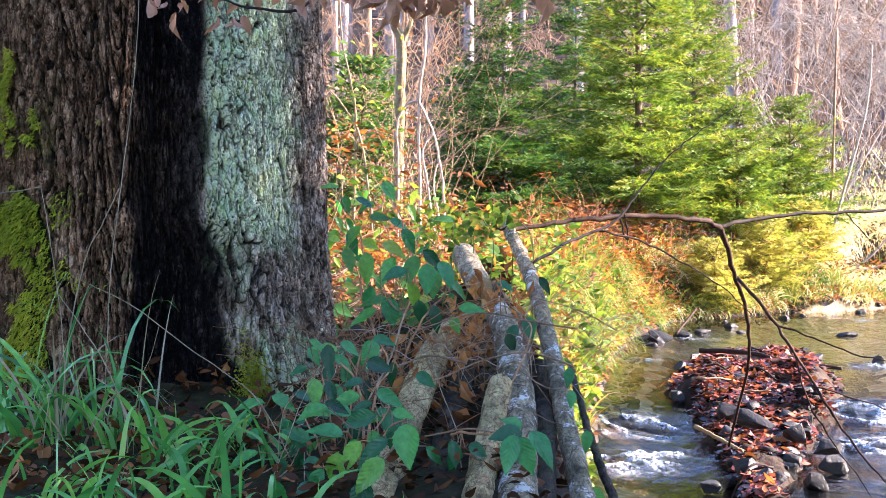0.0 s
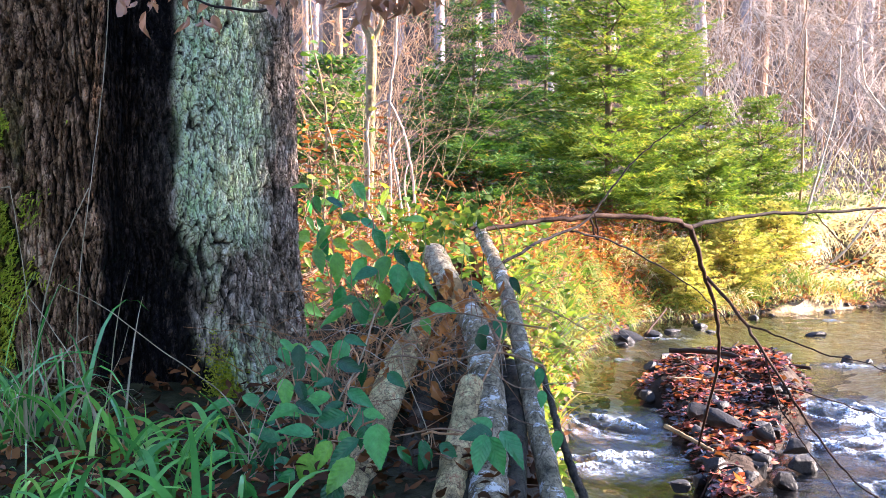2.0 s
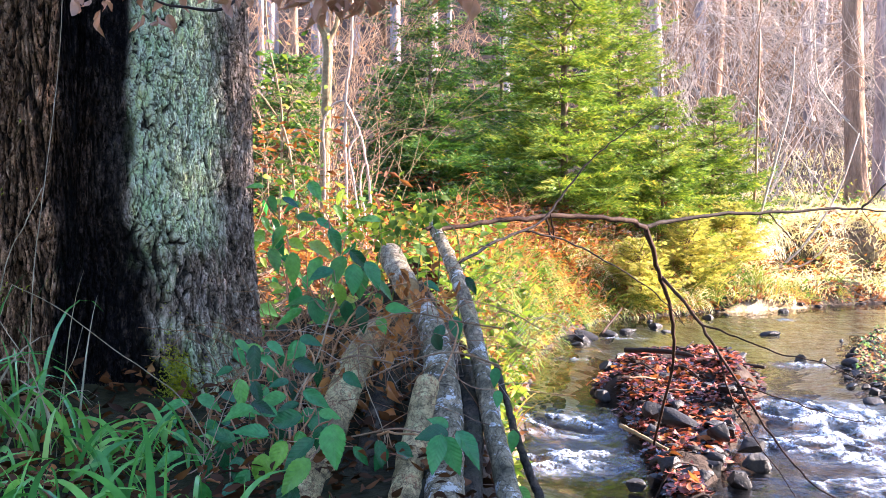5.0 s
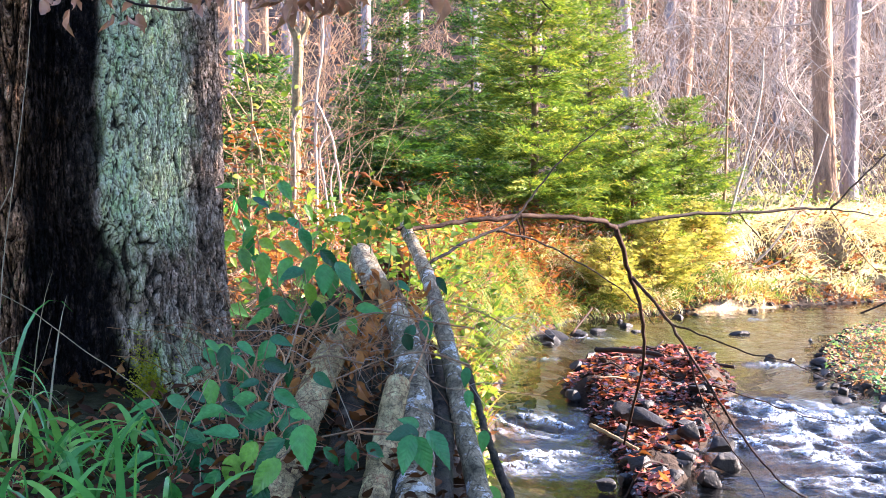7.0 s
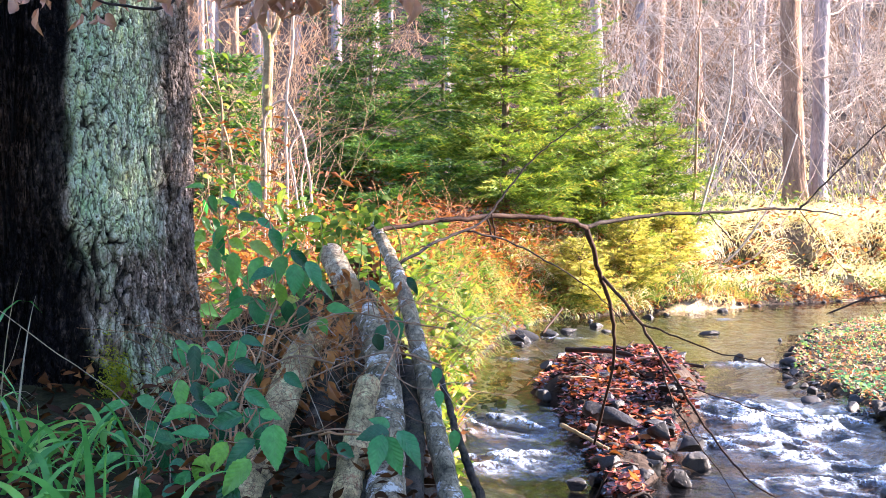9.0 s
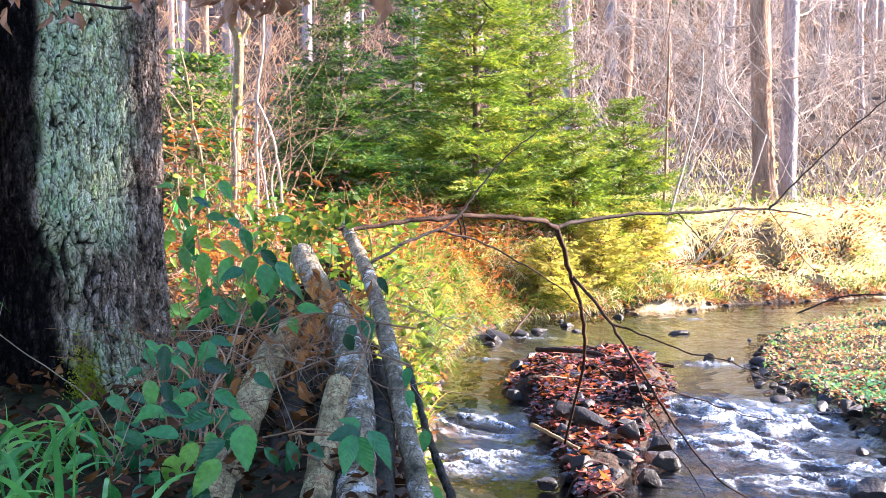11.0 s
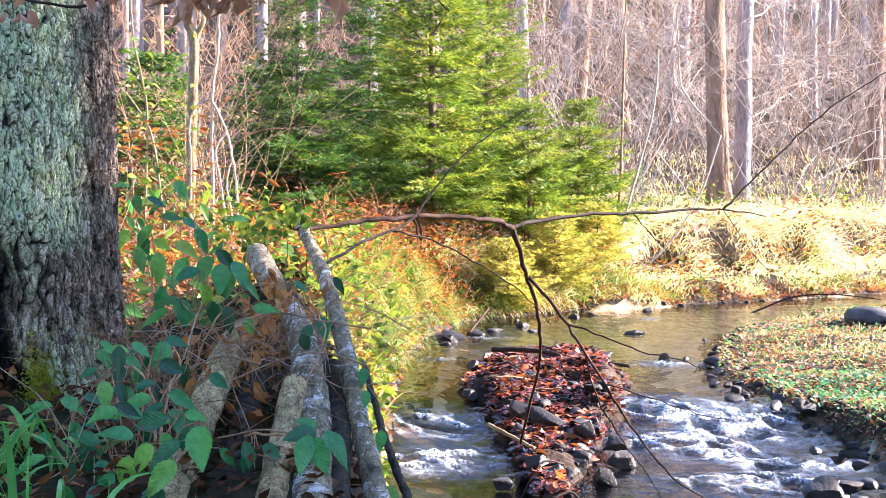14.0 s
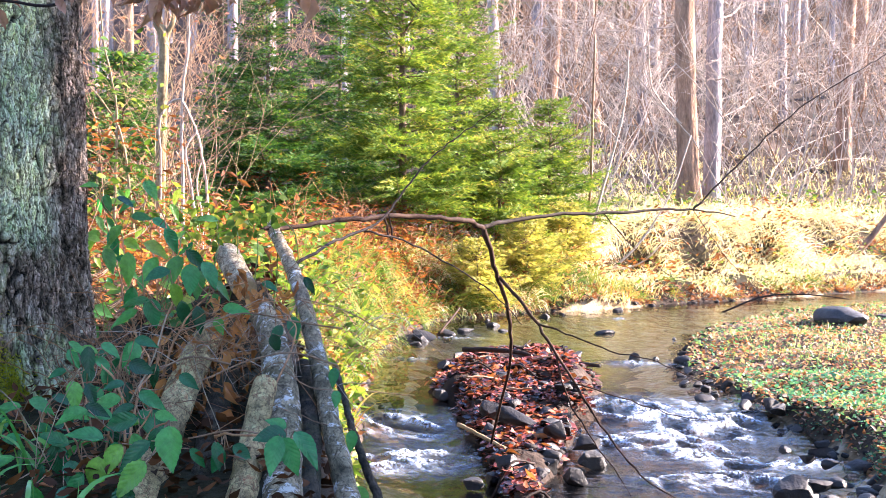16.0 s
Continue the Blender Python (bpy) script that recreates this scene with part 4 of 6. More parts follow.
def scatter_blades(name, count, spot, length, width, material, label, seed, droop=1.2, lift=0.0, n=4):
    rng = random.Random(seed)
    random.seed(seed)
    b = Build()
    for _ in range(count):
        x, y = spot(rng)
        z = gz(x, y)
        if z < water_z(y) + 0.03 or hollow(x, y) > 0.35:
            continue
        clump = noise.noise((x * 3.1, y * 2.2, 6.0)) + 0.4 * noise.noise((x * 9, y * 7, 2.0))
        if clump < -0.18 and rng.random() < 0.75:
            continue
        ln = length * rng.uniform(0.5, 1.3) * (1 + 0.9 * max(-0.4, clump))
        b.blade((x, y, z - 0.01), (rng.gauss(0, 0.4), rng.gauss(0, 0.4), 1), ln, width * rng.uniform(0.6, 1.3), droop * rng.uniform(0.5, 1.4), n)
    return tagged(part(name, b, material), label, "grass", kind="stuff")


def scatter_leaves(name, count, spot, size, material, label, seed, lift=0.02, flat=0.5, category="leaves", height=gz, n=2, slim=(0.42, 0.62), bend=1.0):
    rng = random.Random(seed)
    b = Build()
    for _ in range(count):
        x, y = spot(rng)
        z = height(x, y)
        if z < water_z(y) + 0.005:
            continue
        if flat >= 0.8 and noise.noise((x * 4.2, y * 3.4, seed)) + 0.5 * noise.noise((x * 11, y * 9, 3)) < -0.08 and rng.random() < 0.7:
            continue
        a = rng.uniform(0, 6.28)
        L = size * rng.uniform(0.5, 1.5)
        up = Vector((rng.gauss(0, flat), rng.gauss(0, flat), 1))
        b.leaf((x, y, z + rng.uniform(0, lift)), (math.cos(a), math.sin(a), bend * rng.uniform(-0.3, 0.4)), up, L, L * rng.uniform(*slim), bend * rng.uniform(-0.3, 0.8), bend * rng.uniform(-0.7, 0.7), n)
    return tagged(part(name, b, material), label, category, kind="stuff")


def bank(y0, y1, a, c, xmin=-4.0, xmax=6.0):
    """Spots on the left bank from a to c metres behind the water's edge."""
    def spot(rng):
        while True:
            x, y = rng.uniform(xmin, xmax), rng.uniform(y0, y1)
            if a < side_of(LEFT_EDGE, x, y) < c and x / y > -0.25:
                return x, y
    return spot


scatter_blades("grass", 5500, bank(5.5, 12.5, 0.02, 0.6), 0.16, 0.0055, M_BANKGRASS, "sunlit yellow-green grass on the stream bank", 31)
scatter_blades("grass", 36000, bank(10.8, 18.5, 0.0, 5.0, 1.5), 0.12, 0.0055, M_FARGRASS, "bright sunlit dry grass on the far bank", 32, 3.0, n=3)


def clumps(count, each, spot, length, width, material, label, seed, out, spread_by=0.07, droop=(2.0, 3.8)):
    """Tussocks whose long blades arch over and hang down the bank."""
    rng = random.Random(seed)
    random.seed(seed)
    b = Build()
    for _ in range(count):
        cx, cy = spot(rng)
        size = rng.uniform(0.6, 1.3)
        for _ in range(each):
            x, y = cx + rng.gauss(0, spread_by), cy + rng.gauss(0, spread_by)
            z = gz(x, y)
            if z > water_z(y) + 0.02 and hollow(x, y) < 0.5:
                b.blade((x, y, z - 0.01), (out[0] + rng.gauss(0, 0.35), out[1] + rng.gauss(0, 0.35), rng.uniform(0.5, 1.2)), size * length * rng.uniform(0.5, 1.2), width * rng.uniform(0.6, 1.3), rng.uniform(*droop), 5)
    return tagged(part("grass", b, material), label, "grass", kind="stuff")


clumps(62, 130, bank(11.4, 16.8, 0.9, 2.3, 1.9), 0.34, 0.0065, M_FARGRASS, "mounds of long dry grass hanging down the far bank", 81, (0.45, -0.6), 0.10)
clumps(22, 60, bank(7.0, 10.6, 0.05, 0.40), 0.20, 0.0060, M_BANKGRASS, "green tussocks hanging over the stream bank", 82, (0.6, -0.4))
clumps(40, 60, bank(10.5, 12.4, 0.2, 1.2, 0.6, 1.9), 0.28, 0.0065, M_BANKGRASS, "tall yellow grass under the young firs", 87, (0.3, -0.3), 0.09, (1.2, 3.0))
clumps(20, 60, bank(10.3, 12.3, 0.15, 1.0, 0.5, 1.9), 0.24, 0.006, M_FARGRASS, "pale dry grass below the young firs", 94, (0.4, -0.4), 0.08)
clumps(26, 60, bank(9.4, 11.6, 0.02, 0.5, 0.3, 1.5), 0.17, 0.0065, M_BANKGRASS, "short sunlit tussocks at the bend of the bank", 92, (0.5, -0.5))
scatter_leaves("bracken", 2600, bank(9.4, 11.6, 0.03, 0.75, 0.2, 1.5), 0.045, M_RUST, "rusty dead leaves at the bend of the bank", 93, 0.16, 0.7, "bracken", slim=(0.2, 0.45))
clumps(30, 60, bank(10.4, 14.0, 0.05, 0.6), 0.16, 0.0065, M_BANKGRASS, "low yellow-green tussocks by the water", 83, (0.5, -0.5))
scatter_leaves("undergrowth", 760, bank(4.3, 6.8, 0.0, 0.36), 0.050, M_YELLOWLEAF, "broad sunlit leaves beside the log pile", 84, 0.14, 0.75, "undergrowth", n=4)
scatter_leaves("undergrowth", 2600, bank(4.6, 10.5, 0.02, 0.42), 0.028, M_YELLOWLEAF, "sunlit yellow-green bramble leaves along the bank", 33, 0.18, 0.8, "undergrowth", n=3)
scatter_leaves("undergrowth", 4000, bank(9, 17.5, 0.0, 4.0), 0.036, M_YELLOWLEAF, "sunlit yellow-green leaves on the far bank", 34, 0.22, 0.8, "undergrowth")
scatter_leaves("bracken", 2400, beyond(-0.075, 0.045, 10.8, 12.4), 0.045, M_RUST, "rusty dead bracken under the fir", 43, 0.30, 1.0, "bracken", slim=(0.16, 0.36))
scatter_leaves("bracken", 1300, beyond(-0.062, 0.0, 11.2, 11.9), 0.055, M_RUST, "rusty dead fronds under the dark fir", 85, 0.62, 1.0, "bracken", slim=(0.14, 0.32))
scatter_leaves("bracken", 1500, beyond(0.0, 0.09, 10.6, 12.2), 0.045, M_RUST, "rusty dead fronds among the young firs", 86, 0.35, 1.0, "bracken", slim=(0.14, 0.32))
shoots("dead_stems", 70, bank(7.0, 12.2, 0.12, 0.9, -1.0, 1.8), 0.42, 0.0032, M_REDSTEM, "upright rusty dead stems on the bank", 29, 0.5, 1, 0.8)
scatter_leaves("undergrowth", 520, beyond(-0.150, -0.095, 6.4, 8.2), 0.032, M_YELLOWLEAF, "yellow-green leaves on the shoots behind the oak", 88, 1.0, 1.0, "undergrowth", n=3)
scatter_leaves("bracken", 900, beyond(-0.150, -0.085, 6.4, 8.6), 0.04, M_RUST, "rusty withered leaves behind the oak", 89, 0.7, 1.0, "bracken", slim=(0.2, 0.45))
scatter_leaves("withered_leaves", 600, beyond(-0.145, -0.06, 6.6, 9.5), 0.028, M_BEECH, "withered brown leaves on the bare shoots behind the oak", 45, 1.7, 1.0, "leaves", slim=(0.25, 0.5))
scatter_blades("grass", 6000, beyond(0.12, 0.40, 17.0, 23.0), 0.15, 0.010, M_FARGRASS, "pale dry grass at the wood's edge", 49, 1.6, n=3)
scatter_leaves("undergrowth", 1100, beyond(0.12, 0.40, 16.5, 20.0), 0.05, M_YELLOWLEAF, "low yellow-green bushes at the wood's edge", 50, 0.30, 1.0, "undergrowth")
scatter_leaves("bracken", 2000, bank(11.5, 16.5, 1.0, 1.6, 1.8), 0.055, M_RUST, "dead brown leaves on the face of the far bank", 47, 0.24, 1.0, "bracken", slim=(0.2, 0.4))
# Dark leaves stand in for the shade inside the washed-out hollows.
scatter_leaves("leaf_litter", 900, lambda r: (r.gauss(2.95, 0.45), r.gauss(14.15, 0.35)), 0.05, M_DARKLITTER, "dark leaves added as shade in the hollows of the far bank", 91, 0.06, 0.7)
scatter_leaves("undergrowth", 600, beyond(-0.145, -0.05, 4.4, 7.0), 0.026, M_YELLOWLEAF, "yellow-green leaves behind the oak", 46, 0.4, 1.0, "undergrowth")
scatter_leaves("undergrowth", 1100, bank(6.2, 9.2, 0.0, 0.5), 0.05, M_YELLOWLEAF, "large sunlit leaves hanging over the bank", 44, 0.25, 0.9, "undergrowth", n=4)
scatter_leaves("bracken", 9000, bank(6.0, 12.8, 0.16, 1.1), 0.042, M_RUST, "rusty dead leaves among the bank grass", 39, 0.22, 0.9, "bracken", slim=(0.16, 0.36))
scatter_leaves("leaf_litter", 6500, bank(6.0, 14.5, -0.04, 0.26), 0.036, M_LITTER, "brown leaves washed up along the bank", 40, 0.025, 0.5)
scatter_leaves("bracken", 6500, bank(7.5, 14.5, 0.35, 3.0, -4.0, 1.9), 0.05, M_RUST, "rusty dead bracken and leaves under the firs", 35, 0.35, 0.9, "bracken", slim=(0.16, 0.36))
scatter_leaves("bracken", 6000, beyond(-0.2, -0.02, 4.2, 9), 0.034, M_RUST, "rusty dead leaves behind the oak", 36, 0.3, 0.9, "bracken", slim=(0.16, 0.36))
scatter_leaves("leaf_litter", 9000, beyond(-0.25, 0.38, 14, 30), 0.075, M_GREYLITTER, "brown fallen leaves on the wood's floor", 37, 0.05, 0.5)
scatter_leaves("leaf_litter", 3000, lambda r: (r.uniform(-4.5, 0.0), r.uniform(-4.0, 2.2)), 0.04, M_DARKLITTER, "brown fallen leaves along the path", 42, 0.03, 0.5)
scatter_blades("grass", 2500, lambda r: (r.uniform(-4.5, 0.1), r.uniform(-4.0, 1.9)), 0.09, 0.006, M_GRASS, "short green grass along the path", 48)
scatter_leaves("leaf_litter", 150, beyond(-0.36, -0.14, 2.1, 2.9), 0.028, M_LITTER, "large curled brown leaves under the grass", 90, 0.03, 0.7, n=7, slim=(0.35, 0.6))
scatter_leaves("leaf_litter", 4500, beyond(-0.36, 0.03, 2.0, 4.4), 0.022, M_DARKLITTER, "brown fallen leaves round the oak and the logs", 38, 0.04, 0.8, n=5, slim=(0.35, 0.65))

# ---- gravel island, bar and stones ----


def stone(at, size, material, label, seed, group="stones of the stream", hardest=0.40):
    rng = random.Random(seed)
    bm = bmesh.new()
    bmesh.ops.create_icosphere(bm, subdivisions=3, radius=1.0)
    o = Vector((rng.uniform(0, 50), rng.uniform(0, 50), 0))
    cuts = [(Vector((rng.gauss(0, 1), rng.gauss(0, 1), rng.gauss(0.2, 0.8))).normalized(), rng.uniform(hardest, hardest + 0.34)) for _ in range(11)]
    for q in bm.verts:
        n = q.co.copy()
        for c, h in cuts:  # split faces
            over = n.dot(c) - h
            if over > 0:
                n -= c * over * 0.92
        k = 1 + 0.30 * noise.noise(n * 0.9 + o) + 0.10 * noise.noise(n * 3.1 + o)
        q.co = Vector((n.x * size[0], n.y * size[1], n.z * size[2])) * k
    me = bpy.data.meshes.new("stone")
    bm.to_mesh(me)
    bm.free()
    me.polygons.foreach_set("use_smooth", [True] * len(me.polygons))
    me.set_sharp_from_angle(angle=radians(30))
    me.materials.append(material)
    ob = new("stone", me)
    ob.location = at
    ob.rotation_euler = (rng.uniform(-.2, .2), rng.uniform(-.2, .2), rng.uniform(0, 6.28))
    return tagged(ob, label, "stone", group)


def island_z(x, y):
    """The island of stones and leaves in mid-stream."""
    c = float(np.interp(y, (4.6, 5.1, 5.85, 7.0, 8.1, 8.8), (0.58, 0.61, 0.73, 0.80, 0.93, 1.0)))
    w = float(np.interp(y, (4.6, 5.1, 5.85, 7.0, 8.1, 8.6), (0.05, 0.065, 0.16, 0.37, 0.33, 0.12))) * (1 + 0.35 * noise.noise((x * 2.5, y * 3.5, 8)))
    k = smoothstep(-0.5, 0.7, 1 - ((x - c) / w) ** 2) * smoothstep(8.75, 8.2, y) * smoothstep(4.45, 4.8, y)
    k *= 1 + 0.45 * noise.noise((x * 3.2, y * 2.4, 8))
    return water_z(y) - 0.07 + 0.135 * k + 0.035 * noise.noise((x * 8, y * 8, 0)) + 0.012 * noise.noise((x * 25, y * 25, 3))


island = new("gravel_island", grid_mesh("gravel_island", spread([(0.25, 1.65, 60)]), spread([(4.4, 9.0, 110)]), lambda x, y: (island_z(x, y), 0.0, 0.0), ("bed", "green")))
island.data.materials.append(M_GROUND)
tagged(island, "low gravel island of stones and wet leaves in the stream", "island", kind="structure")


def on_island(rng):
    while True:
        x, y = rng.uniform(0.3, 1.6), rng.uniform(4.5, 8.8)
        if island_z(x, y) > water_z(y) + 0.012 and noise.noise((x * 5, y * 3, 4)) + 0.6 * noise.noise((x * 13, y * 9, 1)) > -0.30:
            return x, y


scatter_leaves("leaf_litter", 6500, on_island, 0.027, M_WETLEAF, "wet red-brown fallen leaves heaped on the gravel island", 41, 0.012, 0.32, "leaves", island_z, 4, (0.55, 0.85), 0.6)
scatter_leaves("leaf_litter", 2800, on_island, 0.029, M_SODDEN, "sodden dark leaves heaped on the gravel island", 141, 0.012, 0.32, "leaves", island_z, 4, (0.55, 0.85), 0.6)


def heap(rng):
    while True:
        x, y = on_island(rng)
        if noise.noise((x * 4.5, y * 2.6, 12)) > 0.12:
            return x, y


scatter_leaves("leaf_litter", 220, heap, 0.034, M_LITTER, "orange-brown dry leaves on top of the gravel island", 142, 0.03, 0.5, "leaves", island_z, 4, (0.5, 0.75))
rng = random.Random(5)
for k in range(190):
    x, y = on_island(rng)
    s = 0.012 + 0.032 * rng.random() ** 2
    if k > 85:  # more of them on the downstream side
        y = rng.uniform(5.0, 6.7)
        x = 0.125 * y + rng.gauss(0.0, 0.05 + 0.055 * (y - 4.8))
        s = 0.012 + 0.034 * rng.random() ** 2
    stone((x, y, island_z(x, y) + s * 0.12), (s * 1.3, s, s * 0.75), M_STONE, "small dark wet stone on the gravel island", 100 + k)

# ---- brambles over the logs ----


def bramble_leaf_mesh(seed, aspect, material):
    """A toothed leaf one unit long, along +x, its face to +z, pleated along the side veins."""
    rng = random.Random(seed)
    b = Build()
    n, cols = 18, (-1.0, -0.5, 0.0, 0.5, 1.0)
    curl, fold = rng.uniform(0.10, 0.32), rng.uniform(0.15, 0.4)
    for i in range(n + 1):
        s = i / n
        w = aspect * 0.5 * math.sin(math.pi * (s ** 0.74 * 0.98 + 0.02)) ** 0.9 * (1 - 0.22 * s * s) if 0 < s < 1 else 0.012
        for c in cols:
            tooth = 1 + (0.05 if i % 2 else -0.045) * (abs(c) == 1)
            pleat = 0.006 * math.cos(2 * math.pi * (4.5 * s - 1.2 * abs(c))) * abs(c)
            b.v.append(Vector((s + 0.03 * abs(c), c * w * tooth, fold * w * abs(c) - curl * s * s + pleat + 0.02 * noise.noise((s * 4, c * 2, seed)))))
    k = len(cols)
    for i in range(n):
        for j in range(k - 1):
            a = i * k + j
            b.f.append((a, a + 1, a + k + 1, a + k))
    me = b.mesh("leaf")
    me.materials.append(material)
    return me


LEAF_SHAPES = [bramble_leaf_mesh(k, asp, M_BRAMBLE) for k, asp in enumerate((0.50, 0.58, 0.45, 0.62, 0.53, 0.56))]
SUNLIT_SHAPES = [bramble_leaf_mesh(k + 20, asp, M_BRAMBLE_SUNLIT) for k, asp in enumerate((0.54, 0.60, 0.48))]
LEAF_COUNT = [0]


def put_leaf(parent, root, tip_from, angle, size, young=0.0):
    """One leaf object; angle: the way it points as seen from the path, 0 right, 90 down; young: chance of the
    sun-bright colour.
    """
    size = min(size, 0.034 + 0.36 * size)
    k = LEAF_COUNT[0]
    LEAF_COUNT[0] += 1
    rng = random.Random(900 + k)
    a = radians(angle + rng.uniform(-12, 12))
    way = Vector((math.cos(a), rng.uniform(-0.55, 0.15), -math.sin(a))).normalized()
    face = Vector((rng.uniform(-0.5, 0.5), -1.0, rng.uniform(0.5, 1.9)))
    across = face.cross(way).normalized()
    face = way.cross(across)
    m = Matrix((way, across, face)).transposed().to_4x4() @ Matrix.Scale(size, 4)
    ob = new("leaf", SUNLIT_SHAPES[k % 3] if rng.random() < young else LEAF_SHAPES[k % len(LEAF_SHAPES)])
    ob.parent = parent
    ob.matrix_local = Matrix.Translation(Vector(tip_from) - root) @ m
    return ob


def bramble(root, canes, leaves, label, young=0.0):
    """A bramble: canes from the root, and single leaves (base, angle, length) on short stalks; young: share of
    sun-bright leaves.
    """
    e = thing("bramble", root, label, "bramble", "brambles over the logs")
    root = Vector(root)
    line = []
    for cane in canes:
        pts = path([root + Vector((0, 0, -0.05))] + [Vector(c) for c in cane], 6, 0.004)
        line += pts
        b = Build()
        b.tube([p - root for p in pts], taper(len(pts), 0.0026, 0.0011), 5)
        part("cane", b, M_REDSTEM, e)
    for base, angle, size in leaves:
        base = Vector(base)
        near = min(line, key=lambda p: (p - base).length)
        if (near - base).length > 0.005:
            pts = path([near, (near + base) / 2 + Vector((0, 0, -0.012)), base], 3)
            b = Build()
            b.tube([p - root for p in pts], taper(len(pts), 0.0011, 0.0008), 4, False)
            put_leaf(part("leaf_stalk", b, M_BROWNTWIG, e), root, base, angle, size, young)
        else:
            put_leaf(e, root, base, angle, size, young)
    return e


TALL = "tall bramble with glossy dark green leaves in shade"
bramble((-0.297, 2.85, 0.507), [[(-0.324, 2.9, 0.591), (-0.364, 3, 0.665), (-0.376, 3.1, 0.765), (-0.448, 3.2, 0.862)], [(-0.282, 2.85, 0.596), (-0.261, 2.95, 0.688), (-0.285, 3.05, 0.767), (-0.332, 3.2, 0.862)], [(-0.257, 2.85, 0.596), (-0.202, 2.9, 0.671), (-0.144, 2.95, 0.688)]], [
    ((-0.418, 3.1, 0.859), 180, 0.035), ((-0.34, 3.15, 0.87), 55, 0.045), ((-0.399, 3.1, 0.778), 60, 0.05), ((-0.36, 3.1, 0.803), 10, 0.04), ((-0.322, 3.1, 0.799), 20, 0.04), ((-0.353, 3, 0.742), 85, 0.075),
    ((-0.289, 3, 0.784), 70, 0.055), ((-0.258, 2.95, 0.737), 100, 0.06), ((-0.246, 2.95, 0.747), 40, 0.05), ((-0.235, 2.9, 0.725), 95, 0.062), ((-0.228, 2.95, 0.713), 85, 0.055), ((-0.266, 2.9, 0.691), 70, 0.055),
    ((-0.25, 2.9, 0.661), 80, 0.05), ((-0.214, 2.9, 0.729), 70, 0.062), ((-0.197, 2.9, 0.696), 50, 0.048), ((-0.308, 2.9, 0.665), 80, 0.06), ((-0.324, 2.9, 0.643), 150, 0.065), ((-0.302, 2.9, 0.661), 170, 0.06), ((-0.22, 2.85, 0.655), 70, 0.05),
    ((-0.189, 2.85, 0.635), 60, 0.034), ((-0.177, 2.85, 0.65), 0, 0.05), ((-0.376, 3.1, 0.787), 120, 0.05), ((-0.327, 3, 0.758), 40, 0.06), ((-0.302, 3, 0.732), 110, 0.06), ((-0.412, 3.15, 0.845), 80, 0.04), ((-0.271, 2.92, 0.712), 150, 0.05),
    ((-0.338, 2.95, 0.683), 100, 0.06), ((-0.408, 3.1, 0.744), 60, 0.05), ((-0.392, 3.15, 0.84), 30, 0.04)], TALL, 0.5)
bramble((-0.292, 2.4, 0.469), [[(-0.304, 2.5, 0.54), (-0.352, 2.6, 0.582), (-0.396, 2.65, 0.604)], [(-0.282, 2.5, 0.54), (-0.271, 2.6, 0.573), (-0.294, 2.65, 0.613)], [(-0.24, 2.3, 0.517), (-0.211, 2.25, 0.54)], [(-0.302, 2.35, 0.502), (-0.336, 2.3, 0.501)]], [
    ((-0.298, 2.6, 0.616), 90, 0.040), ((-0.262, 2.6, 0.582), 95, 0.042), ((-0.352, 2.6, 0.598), 185, 0.042), ((-0.361, 2.6, 0.592), 30, 0.045), ((-0.402, 2.6, 0.572), 160, 0.03), ((-0.3, 2.5, 0.564), 170, 0.035), ((-0.298, 2.45, 0.545), 160, 0.05),
    ((-0.263, 2.35, 0.53), 175, 0.064), ((-0.274, 2.25, 0.509), 120, 0.05), ((-0.23, 2.2, 0.52), 145, 0.070), ((-0.207, 2.2, 0.541), 75, 0.078), ((-0.236, 2.3, 0.543), 15, 0.034), ((-0.227, 2.25, 0.531), 100, 0.038), ((-0.232, 2.15, 0.502), 120, 0.072),
    ((-0.304, 2.3, 0.509), 190, 0.055), ((-0.188, 2.3, 0.494), 60, 0.036), ((-0.305, 2.25, 0.493), 100, 0.05), ((-0.264, 2.3, 0.517), 90, 0.045), ((-0.219, 2.5, 0.575), 40, 0.036), ((-0.305, 2.4, 0.523), 200, 0.05), ((-0.255, 2.15, 0.472), 110, 0.06), ((-0.318, 2.2, 0.478), 130, 0.05)],
        "low bramble with large dark green leaves over the logs")
bramble((-0.114, 2.5, 0.481), [[(-0.156, 2.35, 0.503), (-0.085, 2.2, 0.524), (-0.058, 2.15, 0.536)], [(-0.092, 2.6, 0.511), (-0.051, 2.8, 0.601), (-0.063, 2.9, 0.632)]], [
    ((-0.05, 2.15, 0.536), 170, 0.045), ((-0.059, 2.12, 0.539), 115, 0.056), ((-0.055, 2.12, 0.536), 78, 0.052), ((-0.04, 2.12, 0.543), 55, 0.062), ((-0.05, 2.16, 0.542), 200, 0.03), ((-0.153, 2.3, 0.504), 70, 0.04), ((-0.129, 2.3, 0.498), 40, 0.036), ((-0.141, 2.3, 0.494), 120, 0.04),
    ((-0.058, 2.9, 0.632), 80, 0.045), ((-0.077, 2.9, 0.617), 120, 0.04), ((-0.116, 3, 0.686), 20, 0.035), ((-0.042, 3.2, 0.686), 60, 0.04), ((-0.091, 2.85, 0.606), 60, 0.035), ((0.016, 2.8, 0.553), 90, 0.035), ((0.042, 2.6, 0.475), 100, 0.035), ((0.043, 2.4, 0.421), 60, 0.04), ((0.018, 2.7, 0.526), 80, 0.03)],
        "trailing bramble with green leaves between the logs")
